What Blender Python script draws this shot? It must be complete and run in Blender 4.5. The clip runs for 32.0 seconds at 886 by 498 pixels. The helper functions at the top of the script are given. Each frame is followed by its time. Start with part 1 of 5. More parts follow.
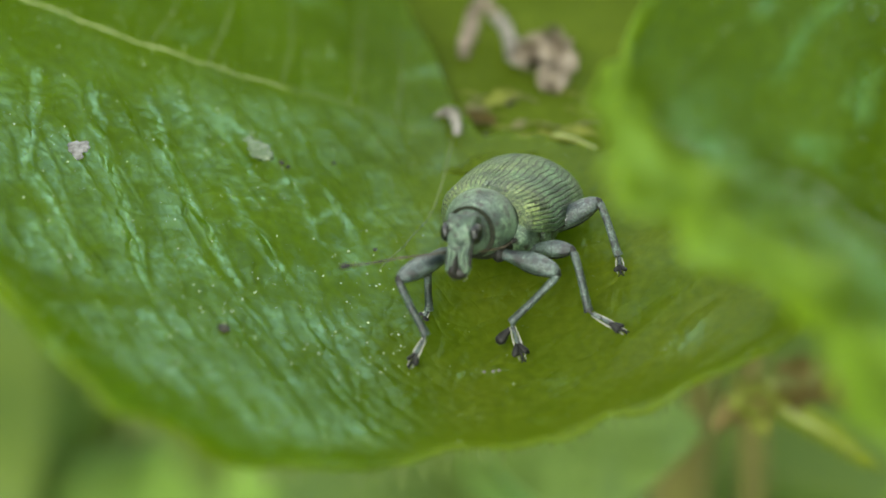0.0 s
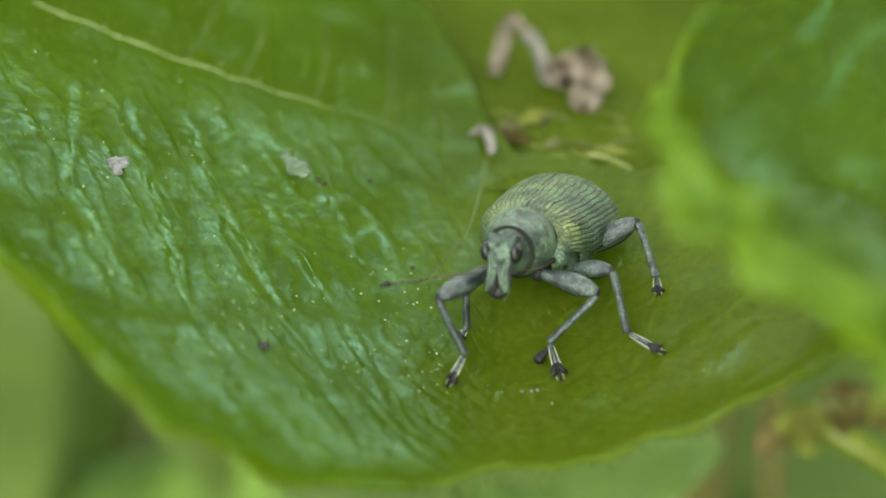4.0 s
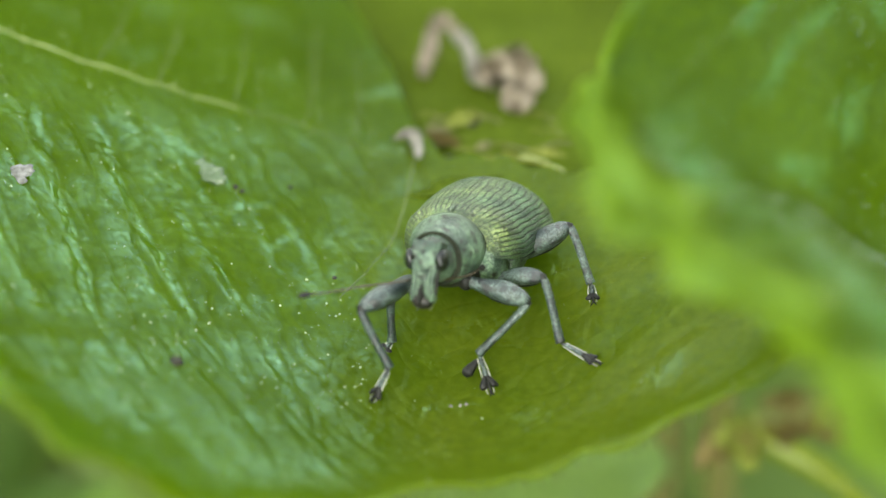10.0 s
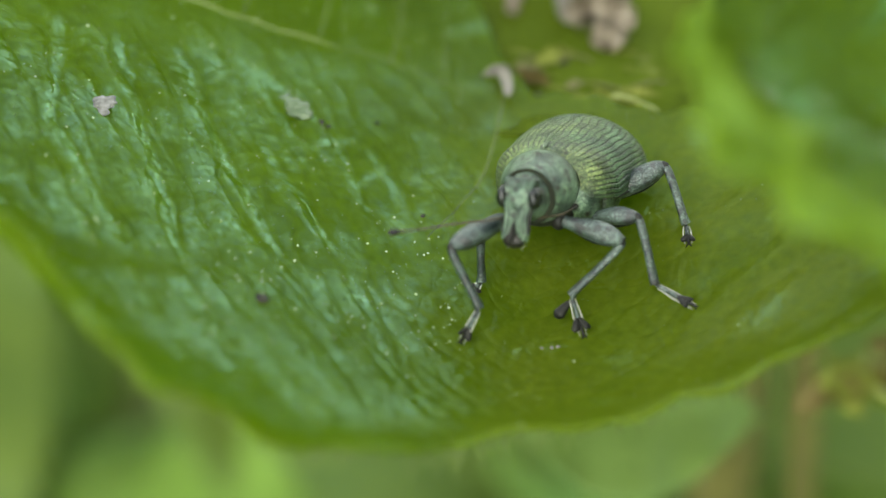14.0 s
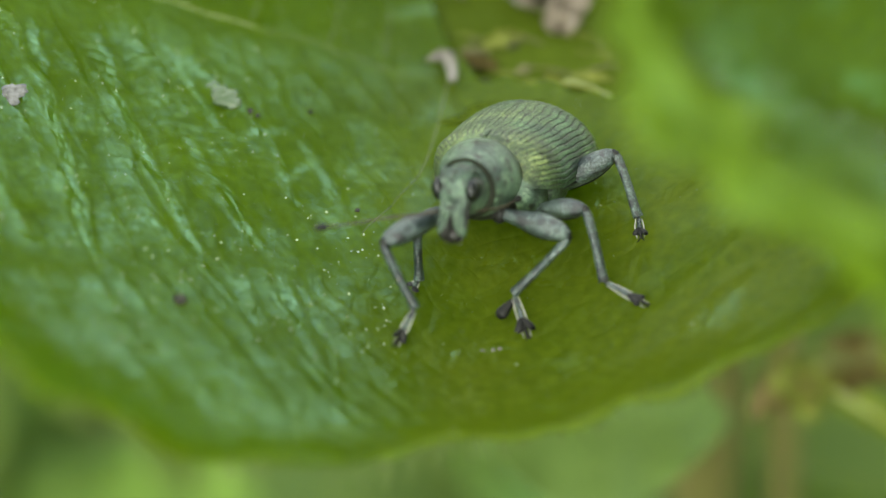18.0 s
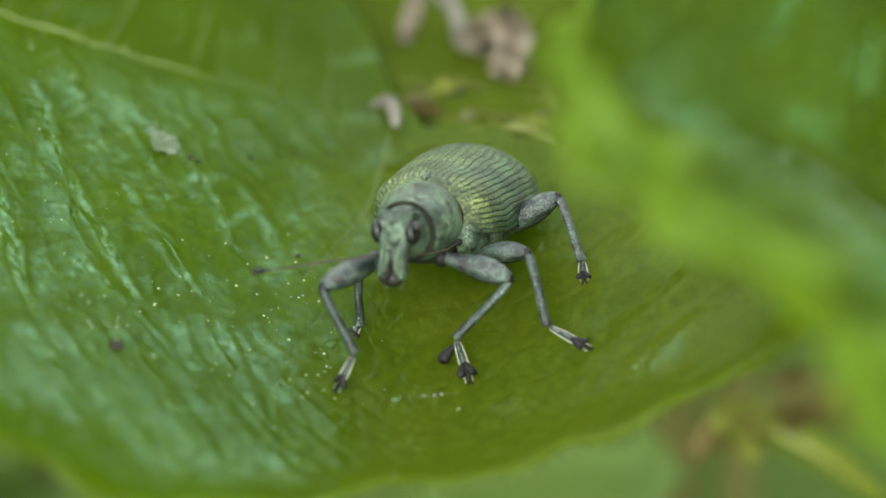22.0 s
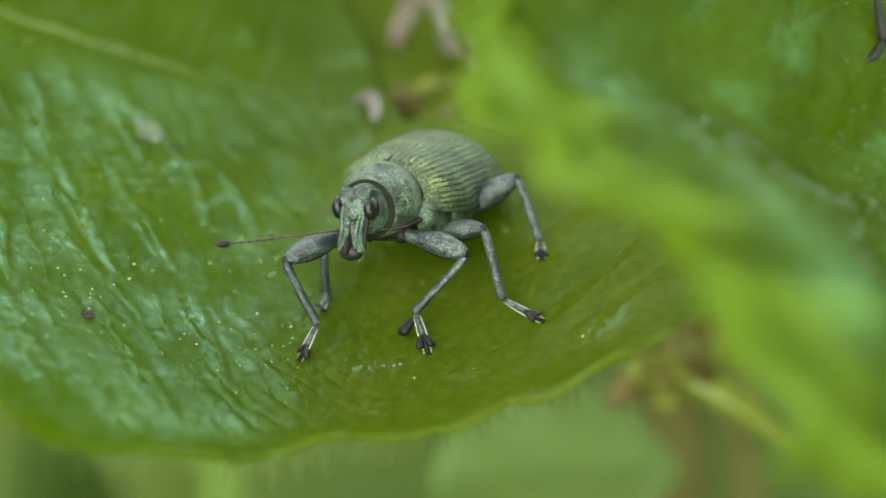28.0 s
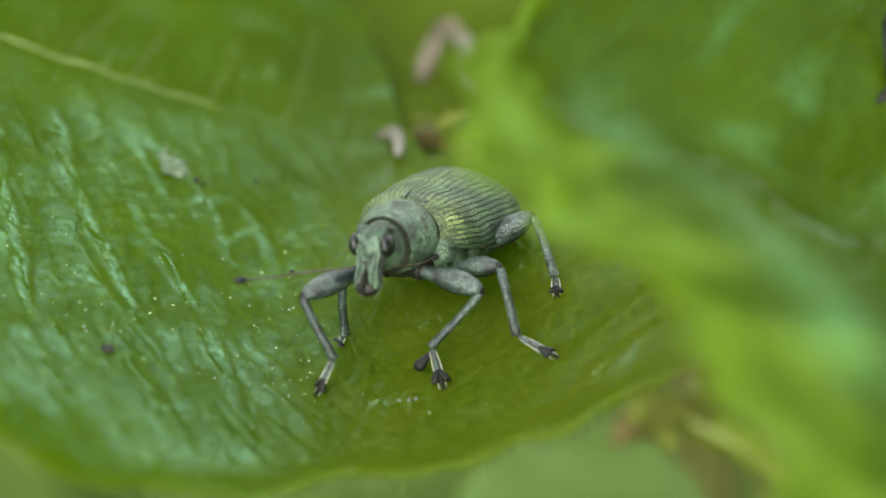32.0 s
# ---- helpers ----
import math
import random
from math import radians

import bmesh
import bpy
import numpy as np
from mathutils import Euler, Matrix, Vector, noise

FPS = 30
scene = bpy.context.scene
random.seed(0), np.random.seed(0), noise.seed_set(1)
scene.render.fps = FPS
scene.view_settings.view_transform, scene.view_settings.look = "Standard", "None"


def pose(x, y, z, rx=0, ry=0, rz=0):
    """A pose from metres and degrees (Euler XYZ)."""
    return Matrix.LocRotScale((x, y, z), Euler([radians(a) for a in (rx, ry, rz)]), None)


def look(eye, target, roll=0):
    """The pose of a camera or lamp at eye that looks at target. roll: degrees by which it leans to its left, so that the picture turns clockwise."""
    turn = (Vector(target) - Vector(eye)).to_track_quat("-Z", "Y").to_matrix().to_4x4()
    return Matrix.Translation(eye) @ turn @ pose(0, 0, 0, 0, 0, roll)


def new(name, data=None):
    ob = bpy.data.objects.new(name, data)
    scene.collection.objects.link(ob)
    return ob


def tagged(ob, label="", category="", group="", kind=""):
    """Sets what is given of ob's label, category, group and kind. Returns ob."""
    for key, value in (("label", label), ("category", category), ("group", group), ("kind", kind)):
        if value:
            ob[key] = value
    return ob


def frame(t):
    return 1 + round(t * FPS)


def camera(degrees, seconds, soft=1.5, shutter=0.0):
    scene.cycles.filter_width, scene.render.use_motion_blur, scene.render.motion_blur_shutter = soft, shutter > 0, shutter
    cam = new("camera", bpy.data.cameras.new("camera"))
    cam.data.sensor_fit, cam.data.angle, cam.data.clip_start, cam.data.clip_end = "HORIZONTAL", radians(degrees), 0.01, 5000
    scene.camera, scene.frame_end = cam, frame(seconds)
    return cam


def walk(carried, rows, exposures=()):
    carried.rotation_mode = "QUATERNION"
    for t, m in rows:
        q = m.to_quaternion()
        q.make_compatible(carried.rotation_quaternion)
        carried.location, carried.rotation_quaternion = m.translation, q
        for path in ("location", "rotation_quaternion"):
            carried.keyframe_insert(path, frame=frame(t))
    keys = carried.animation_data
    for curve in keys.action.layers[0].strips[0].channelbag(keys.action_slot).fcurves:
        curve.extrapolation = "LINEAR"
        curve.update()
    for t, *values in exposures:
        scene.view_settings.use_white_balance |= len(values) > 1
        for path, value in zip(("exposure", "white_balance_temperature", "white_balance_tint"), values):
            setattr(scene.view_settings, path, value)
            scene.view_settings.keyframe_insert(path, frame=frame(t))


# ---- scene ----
cam = camera(14, 32.0)
PATH = [
    (0, (-0.001256, -0.052842, 0.057724), (-0.002004, -0.003823, 0.006441), -0.813),
    (0.5, (-0.000619, -0.053307, 0.057930), (-0.001519, -0.004250, 0.006685), -0.605),
    (1, (-0.000624, -0.053958, 0.058240), (-0.002095, -0.004811, 0.007095), -0.977),
    (1.5, (-0.001558, -0.053194, 0.057256), (-0.002477, -0.004306, 0.005851), -0.353),
    (2, (-0.001397, -0.053012, 0.057669), (-0.002375, -0.004294, 0.006104), -0.318),
    (2.5, (-0.002074, -0.053013, 0.057397), (-0.003002, -0.004281, 0.005844), -0.440),
    (3, (-0.001724, -0.053572, 0.058460), (-0.002527, -0.004759, 0.006982), -0.351),
    (3.5, (-0.001949, -0.052892, 0.058516), (-0.002421, -0.003910, 0.007194), 0.268),
    (4, (-0.002878, -0.052739, 0.057993), (-0.002920, -0.003621, 0.006800), 0.318),
    (4.5, (-0.002251, -0.052386, 0.057883), (-0.002187, -0.003649, 0.006327), 0.737),
    (6.5, (-0.002894, -0.049031, 0.054913), (-0.002111, -0.000669, 0.003011), 0.902),
    (7, (-0.003129, -0.049581, 0.055359), (-0.002213, -0.000578, 0.004063), 0.954),
    (7.5, (-0.002396, -0.049493, 0.055514), (-0.001985, -0.001035, 0.003697), 0.975),
    (8, (-0.002332, -0.049251, 0.055086), (-0.001631, -0.000611, 0.003442), 1.043),
    (8.5, (-0.001883, -0.050574, 0.054893), (-0.001256, -0.001669, 0.003500), 0.819),
    (9, (-0.002532, -0.050788, 0.054230), (-0.001786, -0.002115, 0.002619), 1.086),
    (9.5, (-0.001584, -0.050075, 0.054016), (-0.001455, -0.001291, 0.002504), 0.298),
    (10, (-0.001991, -0.050203, 0.054910), (-0.001359, -0.000767, 0.004027), 0.167),
    (10.5, (-0.001389, -0.051591, 0.055365), (-0.001043, -0.001827, 0.004801), 0.121),
    (11, (-0.001684, -0.050685, 0.054263), (-0.001554, -0.001152, 0.003471), -0.105),
    (11.5, (-0.001229, -0.050464, 0.054258), (-0.001654, -0.000950, 0.003448), -0.365),
    (12, (-0.001760, -0.050373, 0.054003), (-0.001967, -0.001035, 0.003022), -0.137),
    (12.5, (-0.001605, -0.050387, 0.053784), (-0.002088, -0.001302, 0.002561), -0.125),
    (13, (-0.002555, -0.049803, 0.054149), (-0.002797, -0.000726, 0.002917), 0.030),
    (13.5, (-0.002102, -0.049350, 0.053524), (-0.001934, 0.000079, 0.002631), 0.477),
    (14, (-0.002877, -0.049236, 0.053212), (-0.003169, -0.000336, 0.001811), 0.049),
    (14.5, (-0.001340, -0.049540, 0.053522), (-0.000958, 0.000008, 0.002746), 0.484),
    (16.5, (-0.000147, -0.050484, 0.054016), (-0.000701, -0.000817, 0.003358), -0.546),
    (17, (-0.000664, -0.049839, 0.053027), (-0.001771, -0.000097, 0.002451), -1.109),
    (17.5, (-0.001158, -0.048393, 0.051870), (-0.002253, 0.001072, 0.001022), -1.187),
    (18, (-0.001114, -0.046014, 0.049579), (-0.001977, 0.002955, -0.001750), -0.882),
    (18.5, (-0.002165, -0.043867, 0.047531), (-0.002629, 0.005503, -0.003418), -0.477),
    (19, (-0.001628, -0.041916, 0.047066), (-0.001411, 0.007580, -0.003763), 0.064),
    (19.5, (-0.001210, -0.043257, 0.047652), (-0.001615, 0.006122, -0.003289), -0.585),
    (20, (-0.000596, -0.044598, 0.047884), (-0.000998, 0.004797, -0.003041), -0.731),
    (20.5, (-0.000786, -0.046283, 0.048910), (-0.000960, 0.003492, -0.001645), -0.568),
    (21, (-0.000679, -0.046017, 0.048478), (-0.001217, 0.003729, -0.002102), -0.875),
    (21.5, (-0.000328, -0.046011, 0.048683), (-0.000697, 0.003985, -0.001652), -0.773),
    (22, (-0.000384, -0.045928, 0.048475), (-0.000861, 0.004196, -0.001732), -0.892),
    (22.5, (-0.000673, -0.045848, 0.048393), (-0.001669, 0.004407, -0.001675), -1.276),
    (23, (0.000230, -0.046038, 0.048096), (-0.000902, 0.004285, -0.001901), -1.268),
    (23.5, (-0.000308, -0.046419, 0.048523), (-0.001562, 0.003918, -0.001457), -1.090),
    (24, (0.000170, -0.046767, 0.049177), (-0.001107, 0.003812, -0.000557), -1.193),
    (24.5, (0.000296, -0.046866, 0.048968), (-0.001140, 0.003414, -0.001064), -1.303),
    (25, (0.001271, -0.048043, 0.048242), (-0.000683, 0.002657, -0.001348), -1.938),
    (25.5, (0.001712, -0.049154, 0.049178), (-0.000577, 0.001768, -0.000169), -2.267),
    (27.5, (0.003357, -0.049055, 0.048833), (-0.000618, 0.002111, -0.000152), -3.379),
    (28, (0.003778, -0.049846, 0.048795), (-0.000146, 0.001697, 0.000202), -3.491),
    (28.5, (0.004046, -0.050556, 0.049863), (0.000091, 0.001100, 0.001393), -3.398),
    (29, (0.004061, -0.050651, 0.050008), (-0.000487, 0.001096, 0.001686), -3.726),
    (29.5, (0.004054, -0.050845, 0.050118), (-0.000509, 0.000692, 0.001574), -3.631),
    (30, (0.004118, -0.050950, 0.049731), (-0.000494, 0.000691, 0.001302), -3.482),
    (30.5, (0.004228, -0.050436, 0.049791), (-0.000860, 0.000990, 0.001181), -3.905),
    (31, (0.004112, -0.050337, 0.050397), (-0.000679, 0.001191, 0.001866), -3.622),
    (31.5, (0.004410, -0.050190, 0.049420), (-0.000364, 0.001352, 0.000902), -3.727),
    (32, (0.005108, -0.050117, 0.049817), (-0.000404, 0.001456, 0.001410), -4.413),
]

LIGHT = [(0, 1.04), (2.4, 1.04), (3.0, 1.18), (3.5, 1.06), (7, 1.1), (8, 1.16), (9, 1.1), (9.7, 1.36), (10.4, 1.3), (11.2, 1.13), (13, 1.1), (14, 1.02), (17, 1.1), (18.3, 0.95), (19.5, 0.88), (21, 1.0), (25, 1.01), (32, 1.04)]
walk(cam, [(t, look(e, g, r)) for t, e, g, r in PATH], [(t, x, 7550, -1) for t, x in LIGHT])
cam.data.dof.use_dof = True
cam.data.dof.aperture_fstop = 54

# ---- light: bright overcast sky with a soft sun ----
world = bpy.data.worlds.new("sky")
scene.world = world
world.use_nodes = True
wn = world.node_tree
sky = wn.nodes.new("ShaderNodeTexSky")
sky.sky_type = "NISHITA"
sky.sun_disc = False
sky.sun_elevation = radians(52)
sky.sun_rotation = radians(198)
sky.air_density, sky.dust_density = 1.0, 0.4
wn.nodes["Background"].inputs[1].default_value = 0.31
grey = wn.nodes.new("ShaderNodeHueSaturation")
grey.inputs["Saturation"].default_value = 0.38
wn.links.new(sky.outputs[0], grey.inputs["Color"])
wn.links.new(grey.outputs[0], wn.nodes["Background"].inputs[0])
sun = new("sun", bpy.data.lights.new("sun", "SUN"))
sun.data.energy, sun.data.angle, sun.data.color = 0.9, radians(30), (0.97, 1.0, 0.92)
sun.matrix_world = look((-0.02, -0.06, 0.08), (0, 0, 0))

MM = 0.001


# ---- materials ----
def nodes(name):
    m = bpy.data.materials.new(name)
    m.use_nodes = True
    t = m.node_tree
    return m, t, t.nodes["Principled BSDF"], t.nodes["Material Output"]


def noise_ramp(t, scale, stops, detail=4.0, rough=0.55, coord=None, kind="noise"):
    """Noise at a scale per metre, through a colour ramp of (position, colour) stops."""
    if coord is None:
        coord = t.nodes.new("ShaderNodeTexCoord").outputs["Object"]
    n = t.nodes.new("ShaderNodeTexNoise" if kind == "noise" else "ShaderNodeTexVoronoi")
    n.inputs["Scale"].default_value = scale
    if kind == "noise":
        n.inputs["Detail"].default_value, n.inputs["Roughness"].default_value = detail, rough
    t.links.new(coord, n.inputs["Vector"])
    r = t.nodes.new("ShaderNodeValToRGB")
    e = r.color_ramp.elements
    while len(e) < len(stops):
        e.new(0.5)
    for el, (p, c) in zip(e, stops):
        el.position, el.color = p, (*c, 1)
    t.links.new(n.outputs[0] if kind == "noise" else n.outputs["Distance"], r.inputs[0])
    return n, r


def mix(t, a, b, fac, mode="MIX"):
    m = t.nodes.new("ShaderNodeMix")
    m.data_type, m.blend_type = "RGBA", mode
    for sock, v in ((m.inputs[0], fac), (m.inputs[6], a), (m.inputs[7], b)):
        if hasattr(v, "links"):
            t.links.new(v, sock)
        elif isinstance(v, tuple):
            sock.default_value = (*v, 1)
        else:
            sock.default_value = v
    return m.outputs[2]


def bump(t, p, height, strength, dist, prev=None):
    b = t.nodes.new("ShaderNodeBump")
    b.inputs["Strength"].default_value, b.inputs["Distance"].default_value = strength, dist
    t.links.new(height, b.inputs["Height"])
    if prev:
        t.links.new(prev, b.inputs["Normal"])
    t.links.new(b.outputs[0], p.inputs["Normal"])
    return b.outputs[0]


def leaf_material(name, dark, mid, light, rough=0.42, through_colour=(0.25, 0.45, 0.03), through_amount=0.3, cell=1400.0, sheen=0.25, velvet=0.3, pale=None, areole=0.0, light_masks=False, tint=(0.027, 0.05, 0.043)):
    """Living leaf: blotched green, fine cell relief, waxy gloss, and light that comes through the blade."""
    m, t, p, out = nodes(name)
    _, big = noise_ramp(t, 260.0, [(0.3, dark), (0.55, mid), (0.75, light)], 5.0)
    _, fine = noise_ramp(t, 5200.0, [(0.3, (0.62, 0.64, 0.66)), (0.7, (1.3, 1.28, 1.2))], 4.0)
    col = mix(t, big.outputs[0], fine.outputs[0], 1.0, "MULTIPLY")
    thin = None
    # The glow of light through the margin is painted into its colour.
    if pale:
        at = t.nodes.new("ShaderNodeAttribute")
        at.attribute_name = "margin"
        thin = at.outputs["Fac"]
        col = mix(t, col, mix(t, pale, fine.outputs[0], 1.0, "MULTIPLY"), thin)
    t.links.new(col, p.inputs["Base Color"])
    vor, _ = noise_ramp(t, cell, [(0, (0, 0, 0)), (1, (1, 1, 1))], kind="voronoi")
    vor.feature = "SMOOTH_F1"
    b1 = bump(t, p, vor.outputs["Distance"], 0.5, 0.00005)
    n2, _ = noise_ramp(t, 9000.0, [(0, (0, 0, 0)), (1, (1, 1, 1))], 3.0)
    b2 = bump(t, p, n2.outputs[0], 0.5, 0.000014, b1)
    if areole:
        mp = t.nodes.new("ShaderNodeMapping")
        mp.inputs["Rotation"].default_value = (0, 0, radians(-26))
        mp.inputs["Scale"].default_value = (1.5, 0.8, 1.0)
        warp = t.nodes.new("ShaderNodeTexNoise")
        warp.inputs["Scale"].default_value = 900.0
        tc = t.nodes.new("ShaderNodeTexCoord").outputs["Object"]
        t.links.new(tc, warp.inputs["Vector"])
        add = t.nodes.new("ShaderNodeVectorMath")
        add.operation = "MULTIPLY_ADD"
        add.inputs[1].default_value = (0.0006, 0.0006, 0.0006)
        t.links.new(warp.outputs["Color"], add.inputs[0])
        t.links.new(tc, add.inputs[2])
        t.links.new(add.outputs[0], mp.inputs["Vector"])
        prev = b2
        for sc, reach, deep in ((areole, 0.3, 0.000025), (areole * 2.7, 0.3, 0.00001)):
            ve = t.nodes.new("ShaderNodeTexVoronoi")
            ve.feature = "DISTANCE_TO_EDGE"
            ve.inputs["Scale"].default_value = sc
            t.links.new(mp.outputs[0], ve.inputs["Vector"])
            mr = t.nodes.new("ShaderNodeMapRange")
            mr.interpolation_type = "SMOOTHSTEP"
            mr.inputs["From Max"].default_value = reach
            t.links.new(ve.outputs["Distance"], mr.inputs["Value"])
            prev = bump(t, p, mr.outputs[0], 0.8, deep, prev)
    _, rr = noise_ramp(t, 700.0, [(0.3, (rough - 0.08,) * 3), (0.7, (rough + 0.12,) * 3)])
    t.links.new(rr.outputs[0], p.inputs["Roughness"])
    p.inputs["Specular IOR Level"].default_value = 0.0
    sheen_layer = t.nodes.new("ShaderNodeBsdfAnisotropic")
    sheen_layer.inputs["Color"].default_value = (0.032 * sheen, 0.05 * sheen, 0.045 * sheen, 1)
    t.links.new(rr.outputs[0], sheen_layer.inputs["Roughness"])
    if light_masks:
        # Olive middle, its base colour lightened to offset the shade there.
        ao = t.nodes.new("ShaderNodeAttribute")
        ao.attribute_name = "olive"
        t.links.new(mix(t, col, mix(t, (0.106, 0.13, 0.014), fine.outputs[0], 1.0, "MULTIPLY"), ao.outputs["Fac"]), p.inputs["Base Color"])
        # Sky sheen is placed by the mask and broken up by grit.
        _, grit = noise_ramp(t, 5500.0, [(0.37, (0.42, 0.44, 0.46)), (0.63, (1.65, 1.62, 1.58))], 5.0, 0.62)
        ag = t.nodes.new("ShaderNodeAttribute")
        ag.attribute_name = "sheen_layer"
        t.links.new(mix(t, (0.004, 0.006, 0.004), mix(t, tuple(c * sheen for c in tint), grit.outputs[0], 1.0, "MULTIPLY"), ag.outputs["Fac"]), sheen_layer.inputs["Color"])
    t.links.new(p.inputs["Normal"].links[0].from_socket, sheen_layer.inputs["Normal"])
    p.inputs["Sheen Weight"].default_value, p.inputs["Sheen Roughness"].default_value = velvet, 0.4
    p.inputs["Sheen Tint"].default_value = (0.4, 1.0, 0.5, 1)
    tr = t.nodes.new("ShaderNodeBsdfTranslucent")
    tr.inputs[0].default_value = (*through_colour, 1)
    if thin is not None:
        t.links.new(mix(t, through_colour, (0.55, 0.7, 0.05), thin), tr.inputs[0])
    ms = t.nodes.new("ShaderNodeMixShader")
    ms.inputs[0].default_value = through_amount
    t.links.new(p.outputs[0], ms.inputs[1])
    t.links.new(tr.outputs[0], ms.inputs[2])
    both = t.nodes.new("ShaderNodeAddShader")
    t.links.new(ms.outputs[0], both.inputs[0])
    t.links.new(sheen_layer.outputs[0], both.inputs[1])
    t.links.new(both.outputs[0], out.inputs["Surface"])
    return m


def simple(name, stops, scale, rough=0.5, spec=0.5, relief=0.0, relief_scale=8000.0, kind="noise", metal=0.0):
    m, t, p, out = nodes(name)
    _, r = noise_ramp(t, scale, stops, kind=kind)
    t.links.new(r.outputs[0], p.inputs["Base Color"])
    p.inputs["Roughness"].default_value, p.inputs["Specular IOR Level"].default_value, p.inputs["Metallic"].default_value = rough, spec, metal
    if relief:
        n, _ = noise_ramp(t, relief_scale, [(0, (0, 0, 0)), (1, (1, 1, 1))], 3.0)
        bump(t, p, n.outputs[0], 0.7, relief)
    return m


def scale_coat(name, ground, a, b, c, cover=0.62, spec=0.45, grooves=False, rough=0.3, blotch=9500.0):
    """Insect cuticle under a dense coat of tiny coloured scales, with bare dark points between."""
    m, t, p, out = nodes(name)
    v, r = noise_ramp(t, 30000.0, [(0.0, a), (0.45, b), (1.0, c)], kind="voronoi")
    t.links.remove(r.inputs[0].links[0])
    sep = t.nodes.new("ShaderNodeSeparateColor")
    t.links.new(v.outputs["Color"], sep.inputs[0])
    t.links.new(sep.outputs[0], r.inputs[0])
    _, patch = noise_ramp(t, 2100.0, [(0.37, (0.32, 0.39, 0.42)), (0.63, (1.6, 1.64, 1.5))], 6.0)
    col = mix(t, r.outputs[0], patch.outputs[0], 1.0, "MULTIPLY")
    n, gap = noise_ramp(t, blotch, [(cover, (0, 0, 0)), (cover + 0.07, (1, 1, 1))], 3.0, 0.6)
    col = mix(t, col, ground, gap.outputs[0])
    if grooves:
        at = t.nodes.new("ShaderNodeAttribute")
        at.attribute_name = "stria"
        _, gold = noise_ramp(t, 700.0, [(0.38, (0.72, 0.92, 1.0)), (0.62, (1.2, 1.1, 0.88))], 2.0)
        col = mix(t, col, gold.outputs[0], 1.0, "MULTIPLY")
        col = mix(t, col, (0.012, 0.016, 0.01), at.outputs["Fac"])
    t.links.new(col, p.inputs["Base Color"])
    p.inputs["Roughness"].default_value, p.inputs["Specular IOR Level"].default_value = rough, spec
    bump(t, p, v.outputs["Distance"], 0.6, 0.00003)
    return m


M_LEAF = leaf_material("leaf_blade", (0.045, 0.077, 0.003), (0.057, 0.098, 0.005), (0.074, 0.125, 0.008), rough=0.24, cell=1300.0, sheen=1.8, light_masks=True, velvet=0.0, through_colour=(0.52, 0.72, 0.04), through_amount=0.35, pale=(0.10, 0.15, 0.006), areole=1300.0)
M_REAR = leaf_material("rear_leaf_blade", (0.05, 0.072, 0.005), (0.07, 0.1, 0.009), (0.09, 0.122, 0.014), rough=0.45, cell=900.0, sheen=0.1, velvet=0.0, through_colour=(0.3, 0.4, 0.01), through_amount=0.12)
M_RIGHT = leaf_material("hairy_leaf_blade", (0.054, 0.092, 0.003), (0.071, 0.12, 0.006), (0.092, 0.155, 0.009), rough=0.34, cell=1800.0, through_colour=(0.22, 0.31, 0.02), through_amount=0.5, sheen=2.0, light_masks=True, tint=(0.02, 0.055, 0.03), velvet=0.0, pale=(0.165, 0.252, 0.042), areole=700.0)
M_BACK = leaf_material("undergrowth_leaf", (0.11, 0.18, 0.03), (0.145, 0.23, 0.045), (0.19, 0.29, 0.06), cell=500.0, through_colour=(0.5, 0.68, 0.06), through_amount=0.35)
M_VEIN = simple("pale_vein", [(0.3, (0.22, 0.27, 0.08)), (0.7, (0.36, 0.4, 0.17))], 2500.0, 0.5, 0.4, 0.00004)
M_RIB = simple("leaf_rib", [(0.3, (0.07, 0.11, 0.012)), (0.7, (0.11, 0.15, 0.03))], 2500.0, 0.5, 0.4, 0.00004)
M_GLINT = simple("side_leaf_hair", [(0.3, (0.36, 0.52, 0.42)), (0.7, (0.72, 0.86, 0.76))], 900.0, 0.2, 1.0)
M_GLAND = simple("yellowish_gland", [(0.3, (0.36, 0.46, 0.2)), (0.7, (0.62, 0.7, 0.38))], 900.0, 0.2, 0.9)
M_STEM = simple("stem", [(0.3, (0.075, 0.07, 0.018)), (0.7, (0.13, 0.115, 0.034))], 700.0, 0.55)
M_DRY = simple("dry_leaf", [(0.32, (0.1, 0.078, 0.05)), (0.5, (0.25, 0.205, 0.155)), (0.72, (0.42, 0.37, 0.3))], 2400.0, 0.8, 0.2, 0.0002, 2500.0)
M_RUST = simple("rusty_leaf_margin", [(0.3, (0.068, 0.052, 0.011)), (0.7, (0.125, 0.095, 0.026))], 1200.0, 0.6, 0.3, 0.0001)
M_TAN = simple("tan_withered_leaf", [(0.3, (0.1, 0.1, 0.04)), (0.7, (0.18, 0.165, 0.08))], 1500.0, 0.7, 0.3, 0.0001)
M_OLIVE = simple("olive_withered_leaf", [(0.3, (0.1, 0.12, 0.015)), (0.7, (0.18, 0.2, 0.03))], 1500.0, 0.6, 0.3, 0.0001)
M_WHITE = simple("bleached_shred", [(0.3, (0.18, 0.165, 0.14)), (0.7, (0.32, 0.3, 0.26))], 2000.0, 0.7, 0.3, 0.00006)
M_GREY = simple("grey_lichen", [(0.3, (0.09, 0.09, 0.08)), (0.7, (0.3, 0.29, 0.29))], 6000.0, 0.8, 0.2, 0.0001)
M_SHINE = simple("shiny_blister", [(0.3, (0.045, 0.08, 0.02)), (0.7, (0.075, 0.12, 0.05))], 4000.0, 0.3, 0.8, 0.00012, 3500.0)
